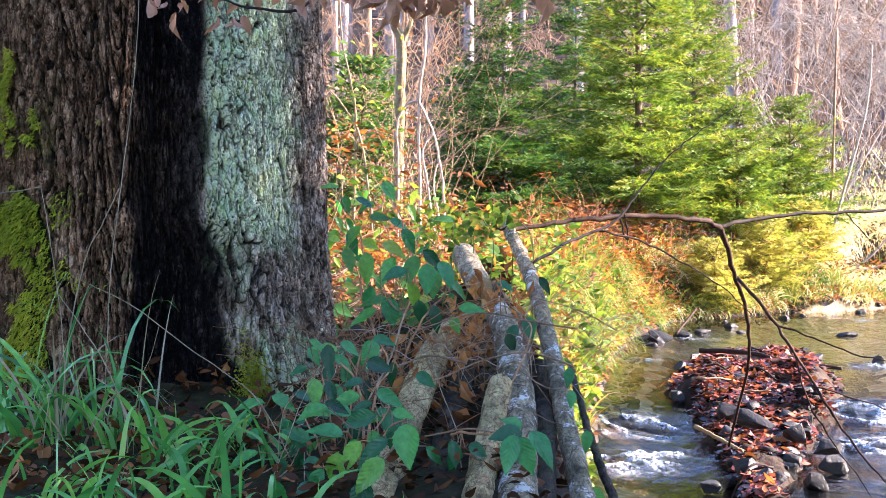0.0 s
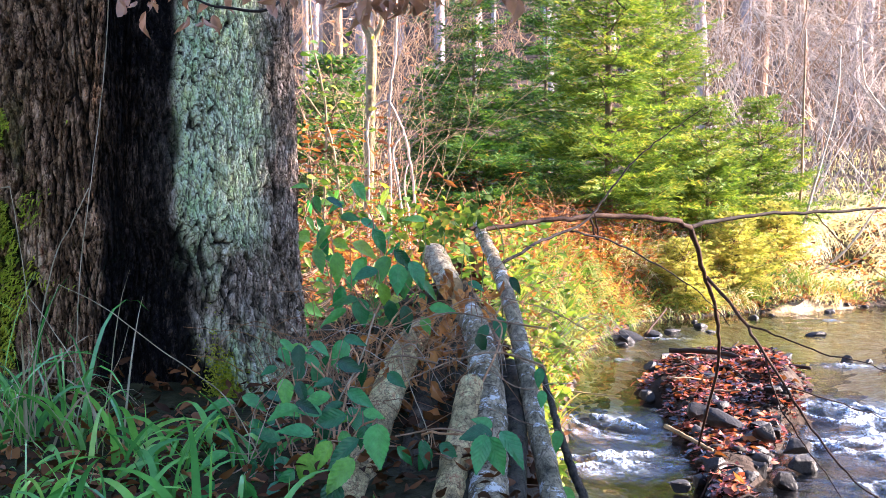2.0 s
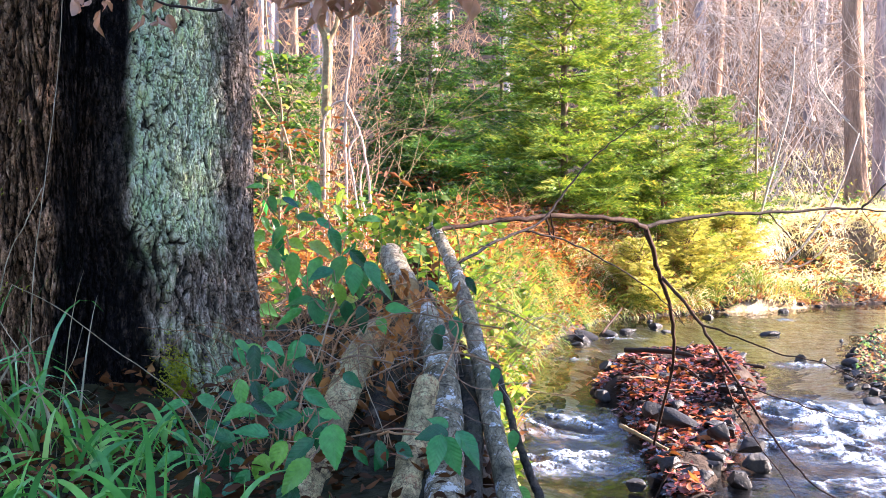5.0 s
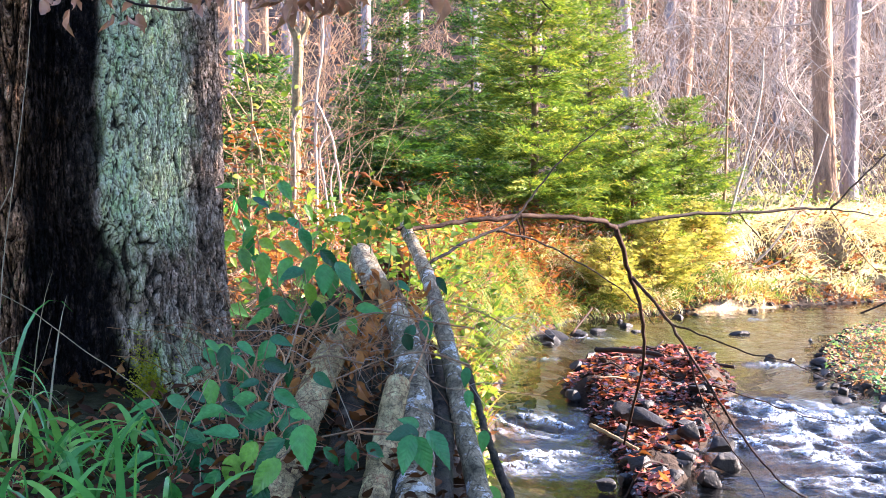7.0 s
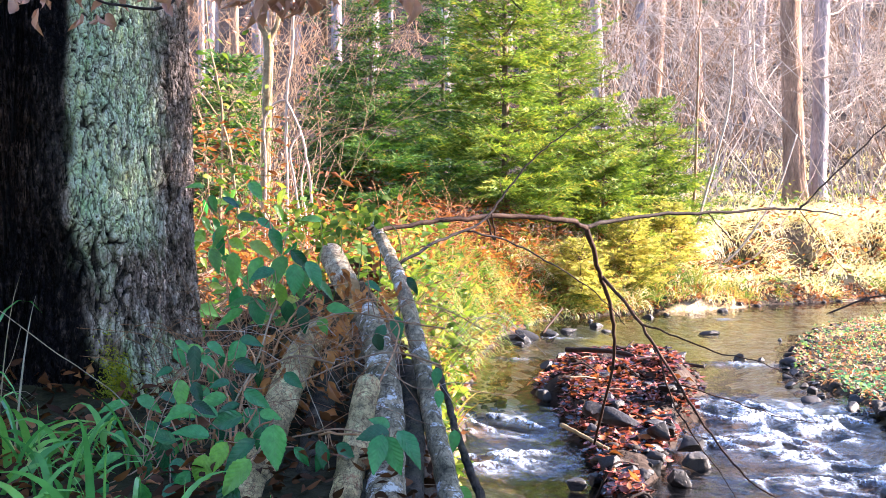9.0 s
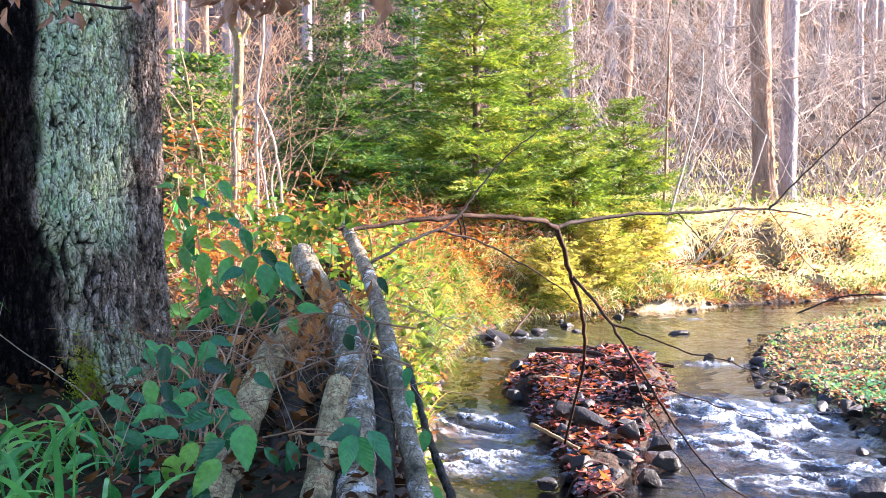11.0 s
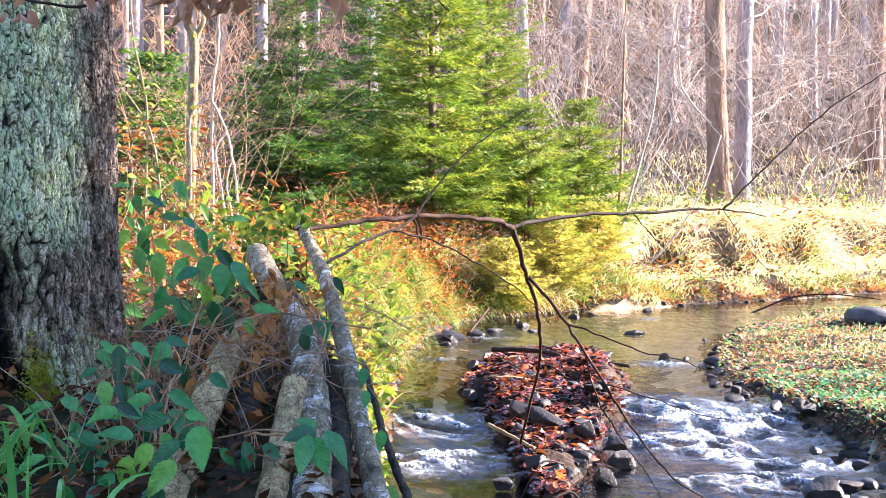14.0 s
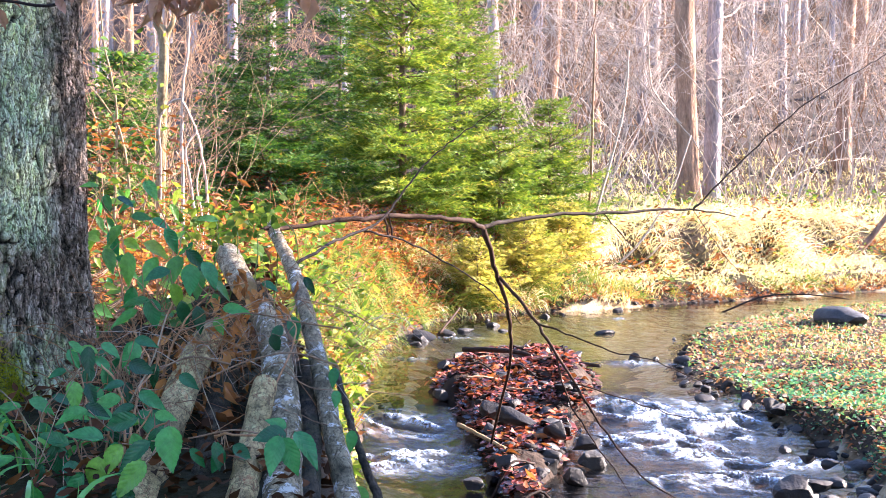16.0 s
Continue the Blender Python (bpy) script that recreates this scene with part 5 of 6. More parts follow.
bramble((-0.444, 2.55, 0.444), [[(-0.462, 2.55, 0.506), (-0.488, 2.55, 0.524)], [(-0.426, 2.55, 0.515), (-0.416, 2.6, 0.536)], [(-0.384, 2.4, 0.485), (-0.359, 2.4, 0.502)]], [
    ((-0.461, 2.55, 0.522), 170, 0.05), ((-0.451, 2.55, 0.533), 30, 0.045), ((-0.417, 2.55, 0.538), 10, 0.04), ((-0.47, 2.5, 0.509), 150, 0.045), ((-0.426, 2.5, 0.505), 60, 0.05), ((-0.391, 2.5, 0.522), 20, 0.045), ((-0.435, 2.4, 0.501), 140, 0.05), ((-0.38, 2.35, 0.497), 80, 0.05),
    ((-0.388, 2.3, 0.476), 100, 0.05), ((-0.352, 2.3, 0.48), 70, 0.05), ((-0.425, 2.3, 0.484), 150, 0.05), ((-0.426, 2.2, 0.461), 120, 0.05), ((-0.383, 2.2, 0.462), 80, 0.05), ((-0.345, 2.2, 0.462), 60, 0.05)],
        "low green leafy plant at the oak's foot")

rng = random.Random(606)
spots = []
for _ in range(46):
    y = rng.uniform(2.3, 2.85)
    spots.append(((rng.uniform(-0.155, -0.098) * y, y, 0.85 - rng.uniform(0.085, 0.172) * y), rng.choice((20, 60, 90, 120, 160, 200)), rng.uniform(0.026, 0.05)))
bramble((-0.339, 2.5, 0.418), [[(-0.348, 2.5, 0.488), (-0.379, 2.6, 0.563)], [(-0.322, 2.5, 0.505), (-0.328, 2.7, 0.59)], [(-0.284, 2.4, 0.478), (-0.25, 2.4, 0.536)], [(-0.351, 2.4, 0.469), (-0.383, 2.45, 0.512)]], spots, "dense low bramble with dark green leaves beside the oak")

spots = []
for _ in range(85):
    y = rng.uniform(3.5, 4.1)
    spots.append(((rng.uniform(-0.148, -0.062) * y, y, 0.85 + (-0.09 + 0.085 * rng.random() ** 1.6 + 0.01) * y - 0.0), rng.choice((20, 60, 90, 120, 160, 200)), rng.uniform(0.028, 0.052)))
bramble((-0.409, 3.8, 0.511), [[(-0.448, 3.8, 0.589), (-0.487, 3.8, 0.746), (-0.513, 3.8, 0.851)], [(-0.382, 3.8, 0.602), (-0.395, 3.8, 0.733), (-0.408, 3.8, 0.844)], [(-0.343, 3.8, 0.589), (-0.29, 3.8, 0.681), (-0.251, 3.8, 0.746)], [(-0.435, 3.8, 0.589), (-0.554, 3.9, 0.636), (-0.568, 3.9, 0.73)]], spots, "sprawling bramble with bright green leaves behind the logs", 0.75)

rng = random.Random(77)
b = Build()
for _ in range(280):  # sunlit leaves round the pole's tip
    s = rng.random()
    p = Vector((-0.357, 4.2, 0.771)).lerp(Vector((-0.109, 4.1, 0.787)), s) + Vector((rng.gauss(0, 0.02), rng.gauss(0, 0.12), rng.gauss(0, 0.022)))
    if s < 0.75 and rng.random() < 0.4:
        p.z -= rng.uniform(0, 0.12)
    a = rng.uniform(0, 6.28)
    L = rng.uniform(0.013, 0.03)
    b.leaf(p, (math.cos(a), rng.uniform(-.5, .5), -abs(math.sin(a)) + 0.3), (rng.uniform(-1, 1), -1, rng.uniform(-.4, 1)), L, L * rng.uniform(0.5, 0.7), 0.3, 0.2, 4)
for k in range(7):
    p, q = Vector((-0.362, 3.6, 0.578)), Vector((-0.357, 4.2, 0.771)).lerp(Vector((-0.109, 4.1, 0.787)), k / 6)
    p.x += 0.05 * k
    pts = path([p, (p + q) / 2 + Vector((0.02, 0, 0.05)), q], 5, 0.004)
    b.tube(pts, taper(len(pts), 0.002, 0.001), 4, False)
tagged(part("undergrowth", b, M_YELLOWLEAF), "sunlit yellow-green creeper round the log tips", "undergrowth", kind="stuff")

b = Build()
for _ in range(210):  # withered leaves caught between the logs
    p = Vector((-0.266, 2.55, 0.481)).lerp(Vector((-0.116, 3.3, 0.692)), rng.random()) + Vector((rng.gauss(-0.01, 0.04), rng.gauss(0.02, 0.05), rng.gauss(-0.02, 0.03)))
    a = rng.uniform(0, 6.28)
    L = rng.uniform(0.018, 0.042)
    b.leaf(p, (0.7 * math.cos(a), rng.uniform(-.7, .4), -abs(math.sin(a)) - 0.2), (rng.uniform(-1, 1), -1, rng.uniform(-.4, 1)), L, L * rng.uniform(0.25, 0.45), rng.uniform(0.8, 2.0), rng.uniform(-1.0, 1.0), 7, 0.85, 0.05, rng.uniform(-3, 3))
tagged(part("leaf_litter", b, M_CURLED), "withered brown leaves caught between the logs", "leaves", kind="stuff")


def strands(count, corner_a, corner_b, wide, length, r, material, label, seed, lay=0.3):
    rng = random.Random(seed)
    b = Build()
    for _ in range(count):
        p = Vector(corner_a).lerp(Vector(corner_b), rng.random()) + Vector((rng.gauss(0, wide), rng.gauss(0, 0.05), rng.gauss(0, 0.035)))
        a = rng.uniform(0, 6.28)
        d = Vector((math.cos(a), rng.uniform(-.4, .4), math.sin(a) * lay + rng.uniform(-.5, .7)))
        ln = length * rng.uniform(0.4, 1.3)
        pts = path([p, p + d * ln * 0.5 + Vector((0, 0, rng.uniform(-.02, .04))), p + d * ln + Vector((rng.gauss(0, .02), 0, -0.3 * ln))], 4, 0.003)
        b.tube(pts, taper(len(pts), r, r * 0.5), 3, False)
    return tagged(part("dry_stems", b, material), label, "stems", kind="stuff")


strands(150, (-0.328, 2.55, 0.481), (-0.099, 3.1, 0.617), 0.06, 0.15, 0.0009, M_REDSTEM, "tangle of thin brown stems over the logs", 51)
strands(45, (-0.366, 2.7, 0.515), (0.007, 3, 0.583), 0.06, 0.14, 0.0009, M_PALETWIG, "pale dry stems over the logs", 52)
strands(120, (-0.445, 3.0, 0.50), (-0.32, 3.3, 0.60), 0.035, 0.15, 0.0010, M_REDSTEM, "dry brown stems hanging beside the oak", 53, 1.0)
strands(70, (-0.057, 3.9, 0.583), (0.039, 4.2, 0.447), 0.06, 0.12, 0.0012, M_BROWNTWIG, "dry stems on the bank's edge", 54)

# ---- grass and stalks before the oak ----


def tuft(x, y, count, length, width, seed, lean=0.35):
    rng = random.Random(seed)
    random.seed(seed)
    b = Build()
    for _ in range(count):
        px, py = x + rng.gauss(0, 0.035), y + rng.gauss(0, 0.04)
        b.blade((px, py, gz(px, py) - 0.01), (rng.gauss(0, lean), rng.gauss(-0.1, lean), 1), length * rng.uniform(0.45, 1.15), width * rng.uniform(0.5, 1.2), rng.uniform(1.3, 3.4), 9)
    return tagged(part("grass_tuft", b, M_GRASS), "tuft of long arching green grass before the oak", "grass", "grass tufts", kind="stuff")


for k, (u, v, d, n, ln) in enumerate(((60, 860, 2.45, 34, 0.27), (125, 830, 2.45, 30, 0.30), (10, 800, 2.6, 24, 0.26), (200, 850, 2.4, 26, 0.22), (280, 850, 2.35, 28, 0.22), (330, 830, 2.45, 26, 0.23), (400, 850, 2.35, 26, 0.20), (450, 830, 2.45, 20, 0.19), (250, 880, 2.2, 20, 0.20), (100, 900, 2.15, 20, 0.18), (500, 860, 2.4, 14, 0.18), (360, 900, 2.15, 18, 0.17), (30, 940, 2.0, 26, 0.22), (120, 950, 1.95, 26, 0.2), (210, 950, 1.95, 26, 0.2), (300, 940, 2.0, 26, 0.2), (390, 950, 1.95, 22, 0.18), (470, 940, 2.0, 20, 0.16))):
    tuft((u - 993) / 2926 * d, d, int(n * (0.6 if k < 3 else 0.42)), ln * (1.2 if k < 3 else 0.82), 0.012, 300 + k)

rng = random.Random(909)
random.seed(909)
b = Build()
for _ in range(22):
    px, py = rng.uniform(-0.80, -0.62), rng.uniform(2.35, 2.6)
    b.blade((px, py, gz(px, py)), (rng.gauss(0, 0.25), rng.gauss(-0.1, 0.25), 1), rng.uniform(0.12, 0.28), rng.uniform(0.003, 0.006), rng.uniform(0.8, 2.6), 7)
tagged(part("grass_tuft", b, M_STRAW), "withered straw-coloured grass before the oak", "grass", "grass tufts", kind="stuff")


def stalk(line, r, label="thin pale dry grass stalk before the oak"):
    pts = [Vector(p) for p in path(line, 6, 0.001)]
    b = Build()
    b.tube([p - pts[-1] for p in pts], taper(len(pts), r * 0.5, r * 0.75), 5)
    ob = part("dry_stalk", b, M_STRAW)
    ob.location = pts[-1]
    return tagged(ob, label, "stalk", "dry stalks")


stalk([(-0.882, 2.4, 0.842), (-0.813, 2.4, 0.852), (-0.767, 2.4, 0.859)], 0.0013)
stalk([(-0.767, 2.4, 0.859), (-0.753, 2.4, 0.771), (-0.737, 2.4, 0.64), (-0.732, 2.4, 0.465)], 0.0011)
stalk([(-0.655, 2.55, 1.177), (-0.663, 2.55, 1.045), (-0.673, 2.5, 0.864), (-0.688, 2.5, 0.756), (-0.696, 2.5, 0.651), (-0.706, 2.5, 0.432)], 0.0013, "long thin brown stem rising before the oak")
stalk([(-0.663, 2.45, 0.857), (-0.691, 2.45, 0.8), (-0.718, 2.45, 0.745), (-0.745, 2.45, 0.612), (-0.749, 2.4, 0.423)], 0.0016)
stalk([(-0.681, 2.35, 0.718), (-0.614, 2.35, 0.684), (-0.54, 2.35, 0.629), (-0.483, 2.35, 0.59), (-0.433, 2.35, 0.548), (-0.385, 2.35, 0.46)], 0.0013)
stalk([(-0.681, 2.35, 0.718), (-0.708, 2.35, 0.647), (-0.741, 2.35, 0.556), (-0.759, 2.35, 0.423)], 0.0010)
stalk([(-0.726, 2.35, 0.702), (-0.69, 2.35, 0.651), (-0.657, 2.35, 0.597), (-0.631, 2.35, 0.524), (-0.625, 2.35, 0.425)], 0.0013)
stalk([(-0.591, 2.4, 0.655), (-0.604, 2.4, 0.609), (-0.624, 2.4, 0.559), (-0.634, 2.4, 0.433)], 0.0008)
stalk([(-0.336, 2.3, 0.608), (-0.36, 2.3, 0.564), (-0.388, 2.3, 0.492), (-0.417, 2.3, 0.42)], 0.0012)
stalk([(-0.336, 2.3, 0.608), (-0.368, 2.3, 0.572), (-0.392, 2.3, 0.532), (-0.401, 2.3, 0.436)], 0.0009)
stalk([(-0.247, 2.6, 0.658), (-0.266, 2.55, 0.587), (-0.297, 2.5, 0.523), (-0.313, 2.5, 0.453)], 0.0022, "straight brown dry stem among the brambles")
stalk([(-0.198, 2.5, 0.601), (-0.175, 2.45, 0.547), (-0.151, 2.4, 0.5), (-0.14, 2.35, 0.43)], 0.0011, "thin pale dry stem over the logs")

for line, r in (([(-0.190, 2.30, 0.508), (-0.12, 2.28, 0.522), (-0.06, 2.26, 0.512), (-0.02, 2.25, 0.517)], 0.0026), ([(-0.20, 2.55, 0.555), (-0.12, 2.6, 0.585), (-0.05, 2.65, 0.592), (0.02, 2.7, 0.566)], 0.0024),
                ([(-0.24, 2.75, 0.62), (-0.14, 2.8, 0.645), (-0.06, 2.85, 0.628), (0.03, 2.9, 0.610)], 0.0022), ([(-0.30, 2.6, 0.545), (-0.22, 2.62, 0.588), (-0.15, 2.64, 0.575)], 0.0028), ([(-0.05, 2.9, 0.665), (0.03, 2.95, 0.64), (0.10, 3.0, 0.60)], 0.0018)):
    ob = stalk(line, r, "dark bare twig lying across the logs")
    ob.data.materials[0] = M_BROWNTWIG

# ---- withered beech twig overhead ----
beech = thing("beech_twig", (-0.35, 2.75, 1.227), "twig of withered brown beech leaves hanging overhead", "twig")
T0 = beech.location.copy()
limb("stem", [(-0.458, 3.1, 1.423), (-0.383, 2.85, 1.26), (-0.27, 2.7, 1.187), (-0.147, 2.65, 1.184), (-0.003, 2.6, 1.186)], 0.006, 0.002, M_DARKTWIG, beech, T0, 6, 0.003)
limb("stem", [(-0.383, 2.85, 1.26), (-0.419, 2.7, 1.155), (-0.494, 2.65, 1.147), (-0.552, 2.62, 1.162), (-0.648, 2.6, 1.174)], 0.003, 0.0012, M_DARKTWIG, beech, T0, 6, 0.002)
limb("stem", [(-0.003, 2.6, 1.186), (0.098, 2.7, 1.19), (0.159, 2.8, 1.155)], 0.002, 0.001, M_DARKTWIG, beech, T0, 6, 0.002)
rng = random.Random(404)
d = 2.65
for u, v, ln, ang in ((290, 0, 36, 95), (300, 28, 38, 105), (312, 0, 30, 60), (372, 35, 36, 110), (385, -5, 36, 130), (418, 40, 36, 60), (432, 34, 40, 80), (415, 0, 36, 150), (450, -5, 40, 80), (522, 0, 40, 70), (540, -12, 44, 120), (575, -10, 36, 75), (610, -8, 46, 160),
                       (640, -12, 48, 110), (660, -12, 52, 130), (672, -8, 56, 100), (690, 0, 62, 75), (700, 10, 56, 110), (720, 12, 48, 60), (730, -10, 50, 100), (745, 0, 50, 90), (760, 5, 48, 70), (775, -12, 50, 110), (790, -8, 52, 100), (800, -15, 52, 75), (820, -15, 40, 60), (835, -18, 46, 110), (855, -20, 44, 90), (895, -25, 46, 100),
                       (955, -25, 56, 95), (965, -5, 60, 85), (264, -5, 52, 100), (600, -20, 40, 40), (650, 0, 40, 30), (705, -20, 50, 45), (500, -12, 40, 110)):
    for extra in range(2):
        b = Build()
        a = radians(ang + rng.uniform(-22, 22))
        L = ln / 2926 * d * rng.uniform(0.7, 1.05)
        b.leaf((0, 0, 0), (math.cos(a), rng.uniform(-0.7, 0.5), -math.sin(a)), (rng.uniform(-1.2, 1.2), -1, rng.uniform(-0.5, 0.9)), L, L * rng.uniform(0.38, 0.55), rng.uniform(0.5, 1.6), rng.uniform(-0.9, 1.0), 10, 0.8, 0.03, rng.uniform(-2.6, 2.6))
        leaf = part("leaf", b, M_BEECH, beech)
        leaf.location = Vector(((u + extra * rng.uniform(-14, 14) - 993) / 2926 * d, d + rng.uniform(-.04, .04), 0.85 + (340 - v + extra * 8) / 2926 * d)) - T0

# ---- saplings and canes behind the oak ----


def sapling(line, r0, r1, material, label, name="sapling"):
    pts = path(line, 6, 0.004)
    if name != "fork":
        pts[0].z = min(pts[0].z, gz(pts[0].x, pts[0].y))
    b = Build()
    b.tube([p - pts[0] for p in pts], taper(len(pts), r0, r1), 8, True, 0.2)
    ob = part(name, b, material)
    ob.location = pts[0]
    return tagged(ob, label, "sapling", "saplings behind the oak")


sapling([(-0.756, 7.60, 0.642), (-0.753, 7.60, 0.738), (-0.745, 7.60, 1.011), (-0.738, 7.60, 1.281), (-0.732, 7.60, 1.538), (-0.761, 7.60, 1.629), (-0.787, 7.60, 1.837)], 0.025, 0.021, M_SAPLING, "pale sunlit young trunk behind the oak")
sapling([(-0.732, 7.60, 1.512), (-0.704, 7.60, 1.590), (-0.683, 7.60, 1.655), (-0.668, 7.60, 1.837)], 0.013, 0.010, M_SAPLING, "pale fork of the young trunk behind the oak", "fork")
sapling([(-0.834, 7.3, 0.701), (-0.883, 7.3, 1.077), (-0.958, 7.3, 1.227), (-1.021, 7.3, 1.303)], 0.006, 0.003, M_SAPLING, "thin pale shoot behind the oak", "shoot")
sapling([(-0.923, 7.3, 0.701), (-0.908, 7.3, 1.202), (-0.962, 7.3, 1.502), (-0.981, 7.3, 1.801)], 0.006, 0.003, M_SAPLING, "thin pale shoot behind the oak", "shoot")
sapling([(-0.596, 7.00, 0.659), (-0.596, 7.00, 0.728), (-0.596, 7.00, 0.936), (-0.600, 7.00, 1.039), (-0.600, 7.00, 1.194), (-0.591, 7.00, 1.321), (-0.572, 7.00, 1.455), (-0.569, 7.00, 1.623), (-0.565, 7.00, 1.759)], 0.0068, 0.005, M_VINE, "pale hanging vine stem behind the oak", "vine")
sapling([(-0.689, 7.00, 0.659), (-0.689, 7.00, 0.998), (-0.694, 7.00, 1.082), (-0.687, 7.00, 1.163), (-0.648, 7.00, 1.221), (-0.600, 7.00, 1.238)], 0.0045, 0.005, M_VINE, "pale hanging vine stem behind the oak", "vine")
sapling([(-0.486, 7.00, 0.659), (-0.490, 7.00, 0.747), (-0.502, 7.00, 0.915), (-0.517, 7.00, 0.998), (-0.533, 7.00, 1.082), (-0.560, 7.00, 1.154), (-0.596, 7.00, 1.226)], 0.0055, 0.005, M_VINE, "pale hanging vine stem behind the oak", "vine")
sapling([(-0.534, 6.95, 0.660), (-0.539, 6.95, 0.738), (-0.568, 6.95, 0.936), (-0.580, 6.95, 1.007), (-0.565, 6.95, 1.064), (-0.534, 6.95, 1.095)], 0.005, 0.004, M_VINE, "pale hanging vine stem behind the oak", "vine")
sapling([(-0.518, 7.05, 0.657), (-0.525, 7.05, 0.778), (-0.542, 7.05, 0.874), (-0.532, 7.05, 0.946), (-0.513, 7.05, 0.983)], 0.004, 0.003, M_VINE, "pale hanging vine stem behind the oak", "vine")
rng = random.Random(515)
for k in range(12):  # thin brown vines droop among them
    d = rng.uniform(6.9, 7.6)
    x0, x1, top = rng.uniform(-0.105, -0.068), rng.uniform(-0.012, 0.012), rng.uniform(0.95, 1.35)
    pts = [(d * (x0 + x1 * i / 4) + 0.025 * math.sin(2.1 * i + k), d, 0.60 + (top - 0.60) * i / 4) for i in range(5)]
    sapling(pts, 0.0028, 0.0016, M_BROWNTWIG, "thin brown drooping vine behind the oak", "vine")
sapling([(2.109, 13.4, 0.392), (2.162, 13.4, 0.9), (2.177, 13.4, 1.499), (2.192, 13.4, 2.142)], 0.014, 0.008, M_BROWNTWIG, "tall reddish shoot on the far bank", "shoot")
sapling([(2.1, 13.2, 0.399), (2.235, 13.2, 0.9), (2.392, 13.2, 1.491), (2.435, 13.2, 1.99)], 0.012, 0.006, M_PALETWIG, "tall pale shoot on the far bank", "shoot")
sapling([(2.138, 13, 0.136), (2.454, 13, 0.406), (2.724, 13, 0.811), (2.902, 13, 1.305)], 0.010, 0.006, M_PALETWIG, "pale leaning shoot on the far bank", "shoot")
sapling([(2.182, 13, 0.226), (2.545, 13, 0.316), (2.906, 13, 0.766)], 0.007, 0.004, M_PALETWIG, "pale leaning shoot on the far bank", "shoot")

# ---- stream stones, sticks and the bar ----
for k, (u, v, z, sx, sy, sz) in enumerate(((1285, 730, .03, .085, .07, .06), (1335, 745, .03, .14, .06, .05), (1405, 765, .03, .07, .06, .06), (1205, 650, .03, .06, .06, .045), (1195, 700, .02, .07, .05, .045), (1230, 635, .03, .07, .05, .05),
                                          (1490, 592, .0, .13, .08, .045), (1545, 640, .0, .07, .06, .06), (1440, 632, .0, .09, .06, .04), (1210, 595, .0, .10, .08, .05), (1315, 588, .0, .07, .05, .03), (1565, 720, -.04, .10, .08, .05), (1640, 745, -.05, .10, .07, .04), (1475, 820, -.06, .09, .07, .05), (1440, 850, -.06, .08, .06, .05),
                                          (1460, 790, -.04, .09, .07, .05), (1370, 800, -.03, .08, .06, .05), (1330, 800, -.03, .07, .06, .05), (1290, 850, -.06, .06, .05, .04), (1260, 860, -.06, .06, .05, .04), (1390, 830, -.05, .07, .06, .05), (1160, 600, .02, .11, .08, .05))):
    x, y = (u - 993) / 2926, 0.0
    d = (0.85 - z) / ((v - 340) / 2926)
    stone((x * d, d, z), (sx * 0.7, sy * 0.7, sz * 0.75), M_STONE, "dark wet stone in the stream", 400 + k)
for k, (u, v, s) in enumerate(((1640, 600, .06), (1655, 625, .05), (1715, 692, .06), (1745, 715, .07), (1775, 700, .06), (1800, 715, .07), (1830, 725, .06), (1735, 690, .05), (1690, 700, .05), (1860, 790, .07), (1840, 770, .06), (1900, 800, .06), (1940, 830, .07), (1880, 830, .06), (1920, 860, .06), (1960, 870, .07), (1660, 640, .05), (1690, 655, .05),
                                  (1430, 552, .06), (1480, 548, .07), (1530, 548, .09), (1580, 545, .06), (1680, 530, .09), (1650, 535, .07), (1395, 556, .08), (1250, 570, .07), (1290, 565, .06), (1340, 562, .06))):
    if v < 580 and k % 2:
        continue
    v, s = v + (k * 37 % 11 - 5) * 0.5, s * (0.55 + (k * 53 % 17) / 22.0)
    u += (k * 71 % 47) - 23
    d = 0.83 / ((v - 340) / 2926)
    stone(((u - 993) / 2926 * d, d, 0.0 if v < 760 else -0.04), (s * 0.8, s * 0.62, s * 0.45), M_STONE, "dark stone at the water's edge", 500 + k)
for k, (x, y, s) in enumerate(((0.46, 9.55, 0.06), (0.58, 9.6, 0.075), (0.72, 9.8, 0.06), (0.50, 9.2, 0.035), (0.86, 10.05, 0.05), (1.05, 10.45, 0.05))):
    stone((x, y, 0.0), (s * 1.4, s, s * 0.6), M_STONE, "dark wet stone under the bank", 660 + k)
rng = random.Random(333)
for k in range(38):  # a row of stones along the edge of the bar
    y = 4.9 + 3.4 * rng.random()
    x = float(np.interp(y, (4.6, 5.0, 5.6, 6.4, 7.1, 7.8, 8.4), (1.72, 1.70, 1.84, 1.76, 1.64, 1.68, 1.80))) + rng.gauss(0.03, 0.06)
    s = 0.016 + 0.034 * rng.random() ** 1.8
    stone((x, y, water_z(y) + 0.2 * s), (s * 1.4, s, s * 0.65), M_STONE, "dark wet stone along the gravel bar", 700 + k)
stone((3.158, 9.9, 0.069), (0.33, 0.15, 0.095), M_BOULDER, "large grey boulder at the end of the gravel bar", 601, "boulders", 0.6)
stone((1.443, 4.95, -0.075), (0.085, 0.075, 0.065), M_STONE, "mossy grey boulder at the water's edge", 604, "boulders", 0.62)
stone((3.534, 10.2, 0.051), (0.12, 0.10, 0.07), M_BOULDER, "grey stone beside the large boulder", 603)


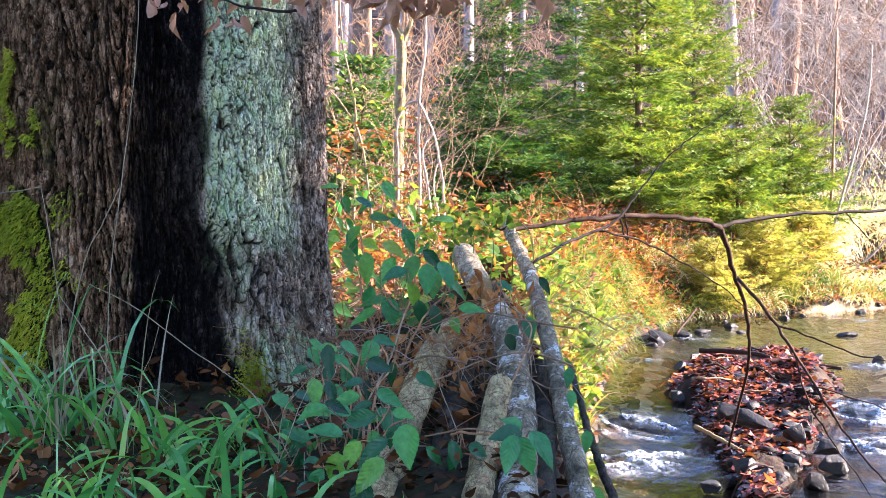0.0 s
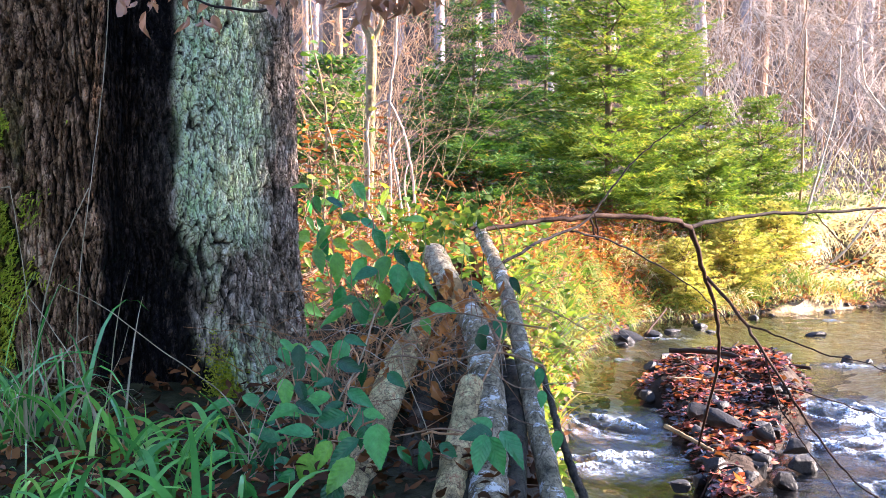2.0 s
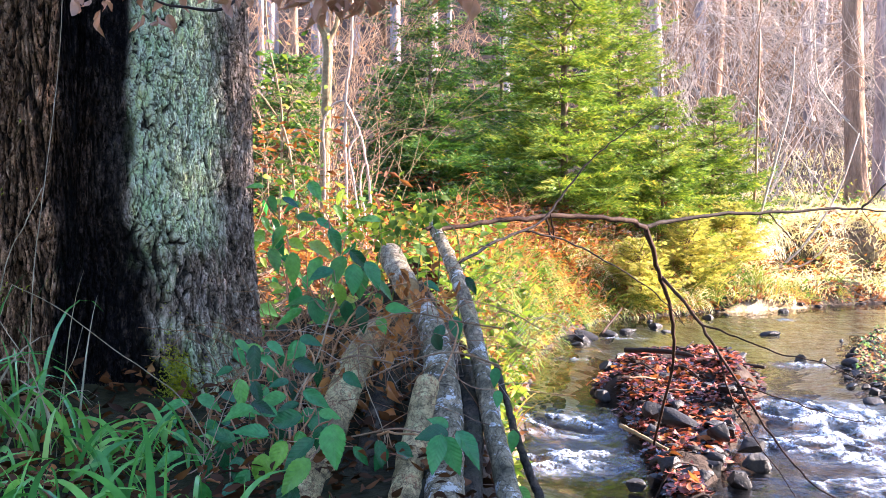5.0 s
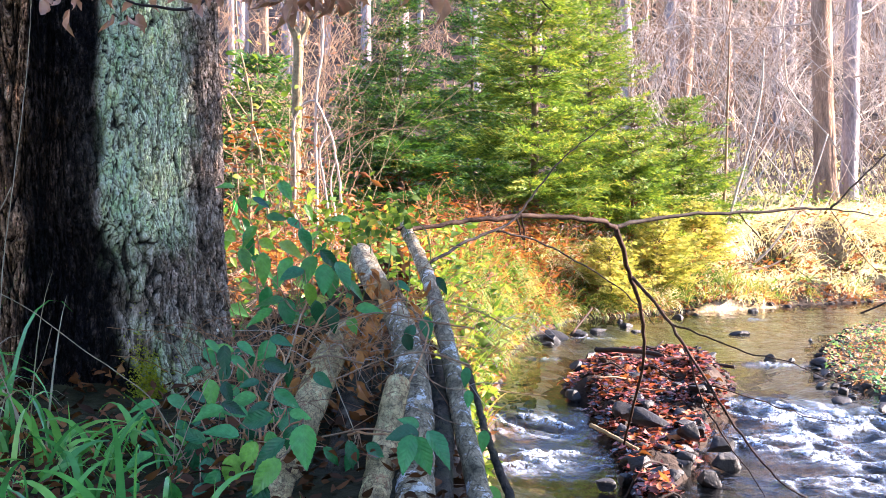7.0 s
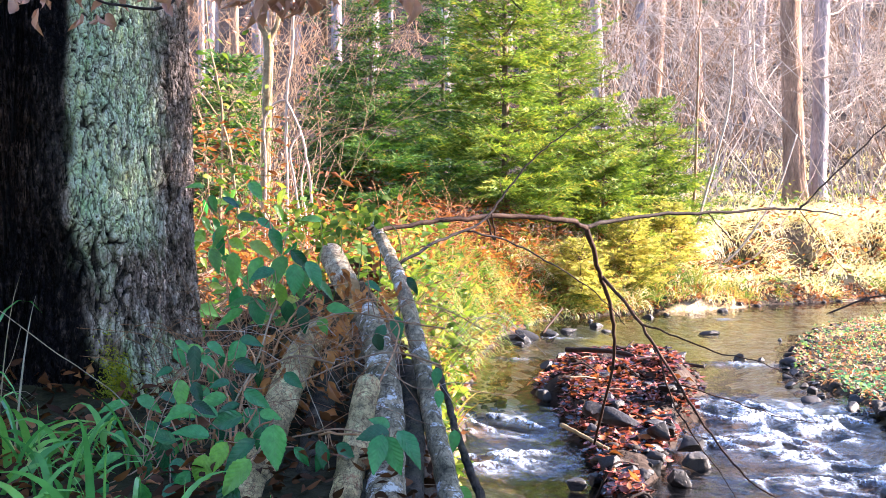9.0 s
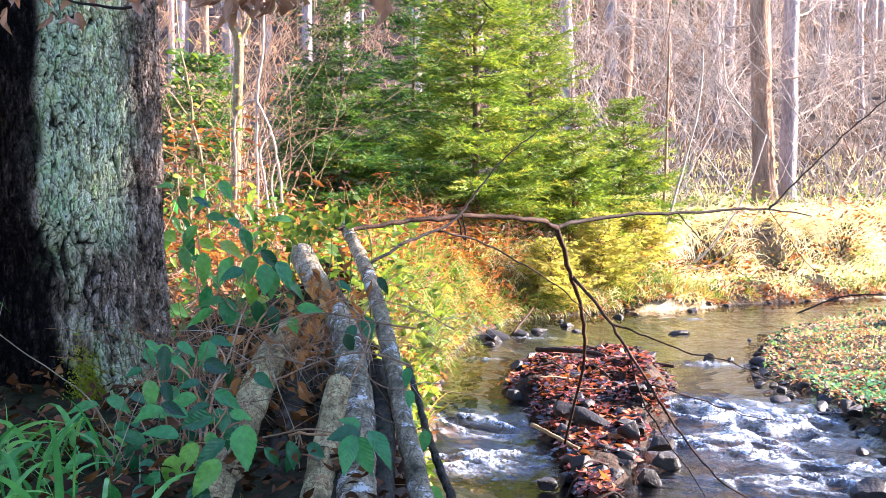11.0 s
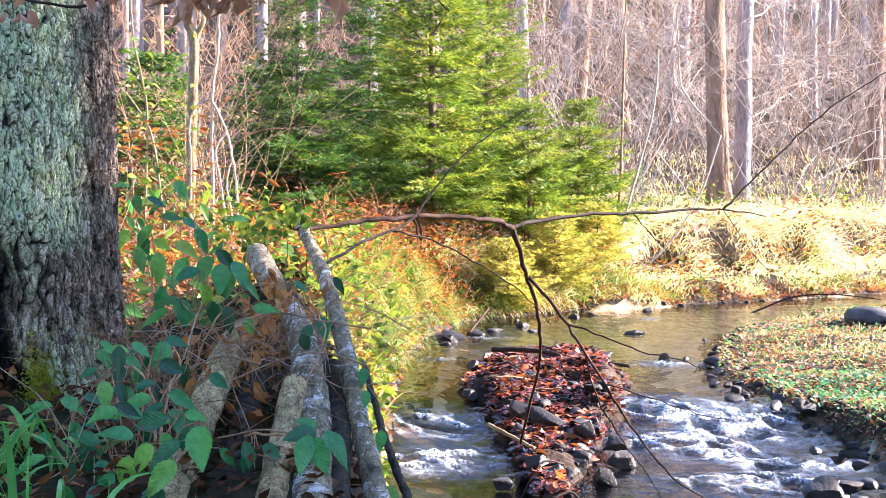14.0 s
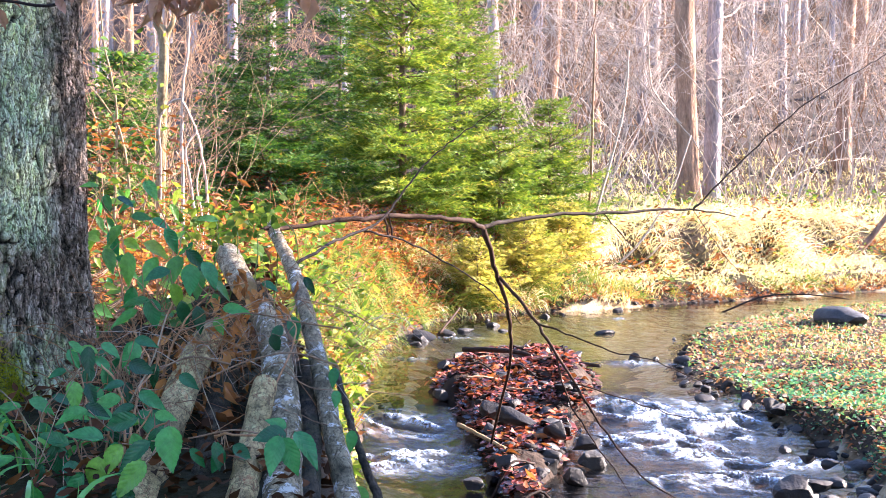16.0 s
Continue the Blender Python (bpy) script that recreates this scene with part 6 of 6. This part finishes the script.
def stick(line, r0, r1, material, label):
    pts = path(line, 5, 0.004)
    b = Build()
    b.tube([p - pts[0] for p in pts], taper(len(pts), r0, r1), 8, True, 0.2)
    ob = part("stick", b, material)
    ob.location = pts[0]
    return tagged(ob, label, "stick", "driftwood sticks")


stick([(0.67, 8.0, 0.085), (0.86, 7.82, 0.095), (1.03, 7.62, 0.075), (1.24, 7.4, 0.065)], 0.013, 0.008, M_DARKTWIG, "dark wet driftwood stick across the island")
stick([(0.453, 5.6, 0.057), (0.509, 5.5, 0.04), (0.59, 5.4, 0.007)], 0.008, 0.006, M_SAPLING, "pale driftwood stick on the island")
stick([(0.106, 6.6, 0.058), (0.263, 6.55, 0.048), (0.35, 6.5, 0.047)], 0.004, 0.002, M_SAPLING, "thin root reaching over the water")
stick([(0.665, 9.6, 0.027), (0.747, 9.8, 0.094), (0.813, 10, 0.147)], 0.007, 0.006, M_DEADWOOD, "pale broken stick at the bank")
stick([(2.804, 11.6, -0.01), (3.103, 11.5, 0.117), (3.4, 11.4, 0.134), (3.652, 11.3, 0.108)], 0.007, 0.004, M_DARKTWIG, "bare driftwood twig on the gravel bar")

rng = random.Random(808)
for k in range(16):
    x, y = on_island(rng)
    a, ln = rng.uniform(-0.7, 0.7), rng.uniform(0.08, 0.22)
    ends = [(x + t * ln * math.cos(a), y + t * ln * math.sin(a) + 0.02 * math.sin(t * 3 + k)) for t in (-0.5, 0.0, 0.5)]
    stick([(px, py, island_z(px, py) + 0.03) for px, py in ends], 0.005, 0.003, M_DARKTWIG if k % 3 else M_BROWNTWIG, "thin wet twig among the leaves of the island")


def on_bar(rng):
    while True:
        x, y = rng.uniform(1.5, 6), rng.uniform(4.4, 12)
        if side_of(RIGHT_EDGE, x, y) < -0.03 and x / y < 0.40:
            return x, y


near_bar = lambda r: (r.uniform(1.75, 2.7), r.uniform(4.4, 7.2))
scatter_leaves("leaf_litter", 10000, on_bar, 0.021, M_BARLEAF, "bleached orange and pink fallen leaves on the gravel bar", 61, 0.012, 0.28, n=4, slim=(0.5, 0.75))
scatter_leaves("leaf_litter", 3000, near_bar, 0.022, M_BARLEAF, "fallen leaves on the near end of the gravel bar", 64, 0.012, 0.28, n=4, slim=(0.5, 0.75))
scatter_leaves("undergrowth", 4800, near_bar, 0.018, M_SHADEGREEN, "small green plants on the near end of the bar", 65, 0.035, 0.5, "undergrowth", n=3, slim=(0.6, 0.95))
scatter_leaves("undergrowth", 4200, on_bar, 0.017, M_BARGREEN, "small green plants on the gravel bar", 62, 0.035, 0.5, "undergrowth", n=3, slim=(0.6, 0.95))
scatter_blades("grass", 3000, on_bar, 0.05, 0.0035, M_BARGREEN, "short green grass on the gravel bar", 63, 2.0)
scatter_blades("grass", 7000, lambda r: (r.uniform(2.1, 5.0), r.uniform(7.6, 12.0)), 0.05, 0.004, M_FARGRASS, "short pale dry grass on the gravel bar", 66, 2.2)

# ---- unseen firs added outside the view to shade the near bank ----
SHADE = conifer_parts(5.0, 1.46, 15, 0.48)
for x, y, a, s in ((4.2, 3.75, 0.6, 1.25), (5.0, 3.0, 1.0, 1.35), (6.6, 4.35, 2.0, 1.45), (3.9, 1.7, 3.0, 1.1)):
    conifer((x, y), SHADE, "unseen tall fir added to shade the near bank", a, s, M_NEEDLE, "tall firs beside the path")


def pebbles(name, count, spot, label, seed, z_of, smax=0.02):
    rng = random.Random(seed)
    b = Build()
    for _ in range(count):
        x, y = spot(rng)
        s = smax * (0.25 + 0.75 * rng.random() ** 2.5)
        o = Vector((x, y, z_of(x, y) + s * 0.2))
        n0 = len(b.v)
        turn = rng.uniform(0, 6.28)
        for h, r in ((-0.5, 0.8), (0.1, 1.0), (0.55, 0.6)):
            for k in range(6):
                a = turn + k * 1.047
                q = r * s * rng.uniform(0.75, 1.15)
                b.v.append(o + Vector((math.cos(a) * q * 1.2, math.sin(a) * q, h * s)))
        for j in (0, 6):
            for k in range(6):
                b.f.append((n0 + j + k, n0 + j + (k + 1) % 6, n0 + j + 6 + (k + 1) % 6, n0 + j + 6 + k))
        b.f.append(tuple(range(n0 + 12, n0 + 18)))
    return tagged(part(name, b, M_GRAVEL), label, "gravel", kind="stuff")


def water_edge(rng):
    while True:
        x, y = rng.uniform(0.0, 5.5), rng.uniform(4.4, 13.5)
        if x / y < 0.4 and (-0.22 < side_of(RIGHT_EDGE, x, y) < 0.05 or (y > 6.4 and -0.12 < side_of(LEFT_EDGE, x, y) < 0.16)):
            return x, y


pebbles("gravel", 900, on_island, "dark wet gravel of the island", 71, island_z, 0.022)
pebbles("gravel", 1300, water_edge, "dark gravel along the water's edge", 72, lambda x, y: max(gz(x, y), water_z(y) - 0.02) - 0.006, 0.030)
# Unseen firs added around the eye to cut sky light from behind.
for x, y, a, s in ((-4.6, 0.6, 0.5, 3.2), (-6.0, -3.0, 1.5, 3.8), (-3.0, -5.5, 2.5, 3.4), (0.6, -6.5, 3.5, 3.8), (4.5, -6.0, 4.5, 3.4), (8.0, -3.5, 5.5, 3.6), (-6.5, 3.6, 0.9, 3.4), (9.0, 0.5, 1.9, 3.2)):
    conifer((x, y), FAR_FIR, "unseen dark fir added behind the path to block sky light", a, s, M_FARNEEDLE, "tall firs beside the path")
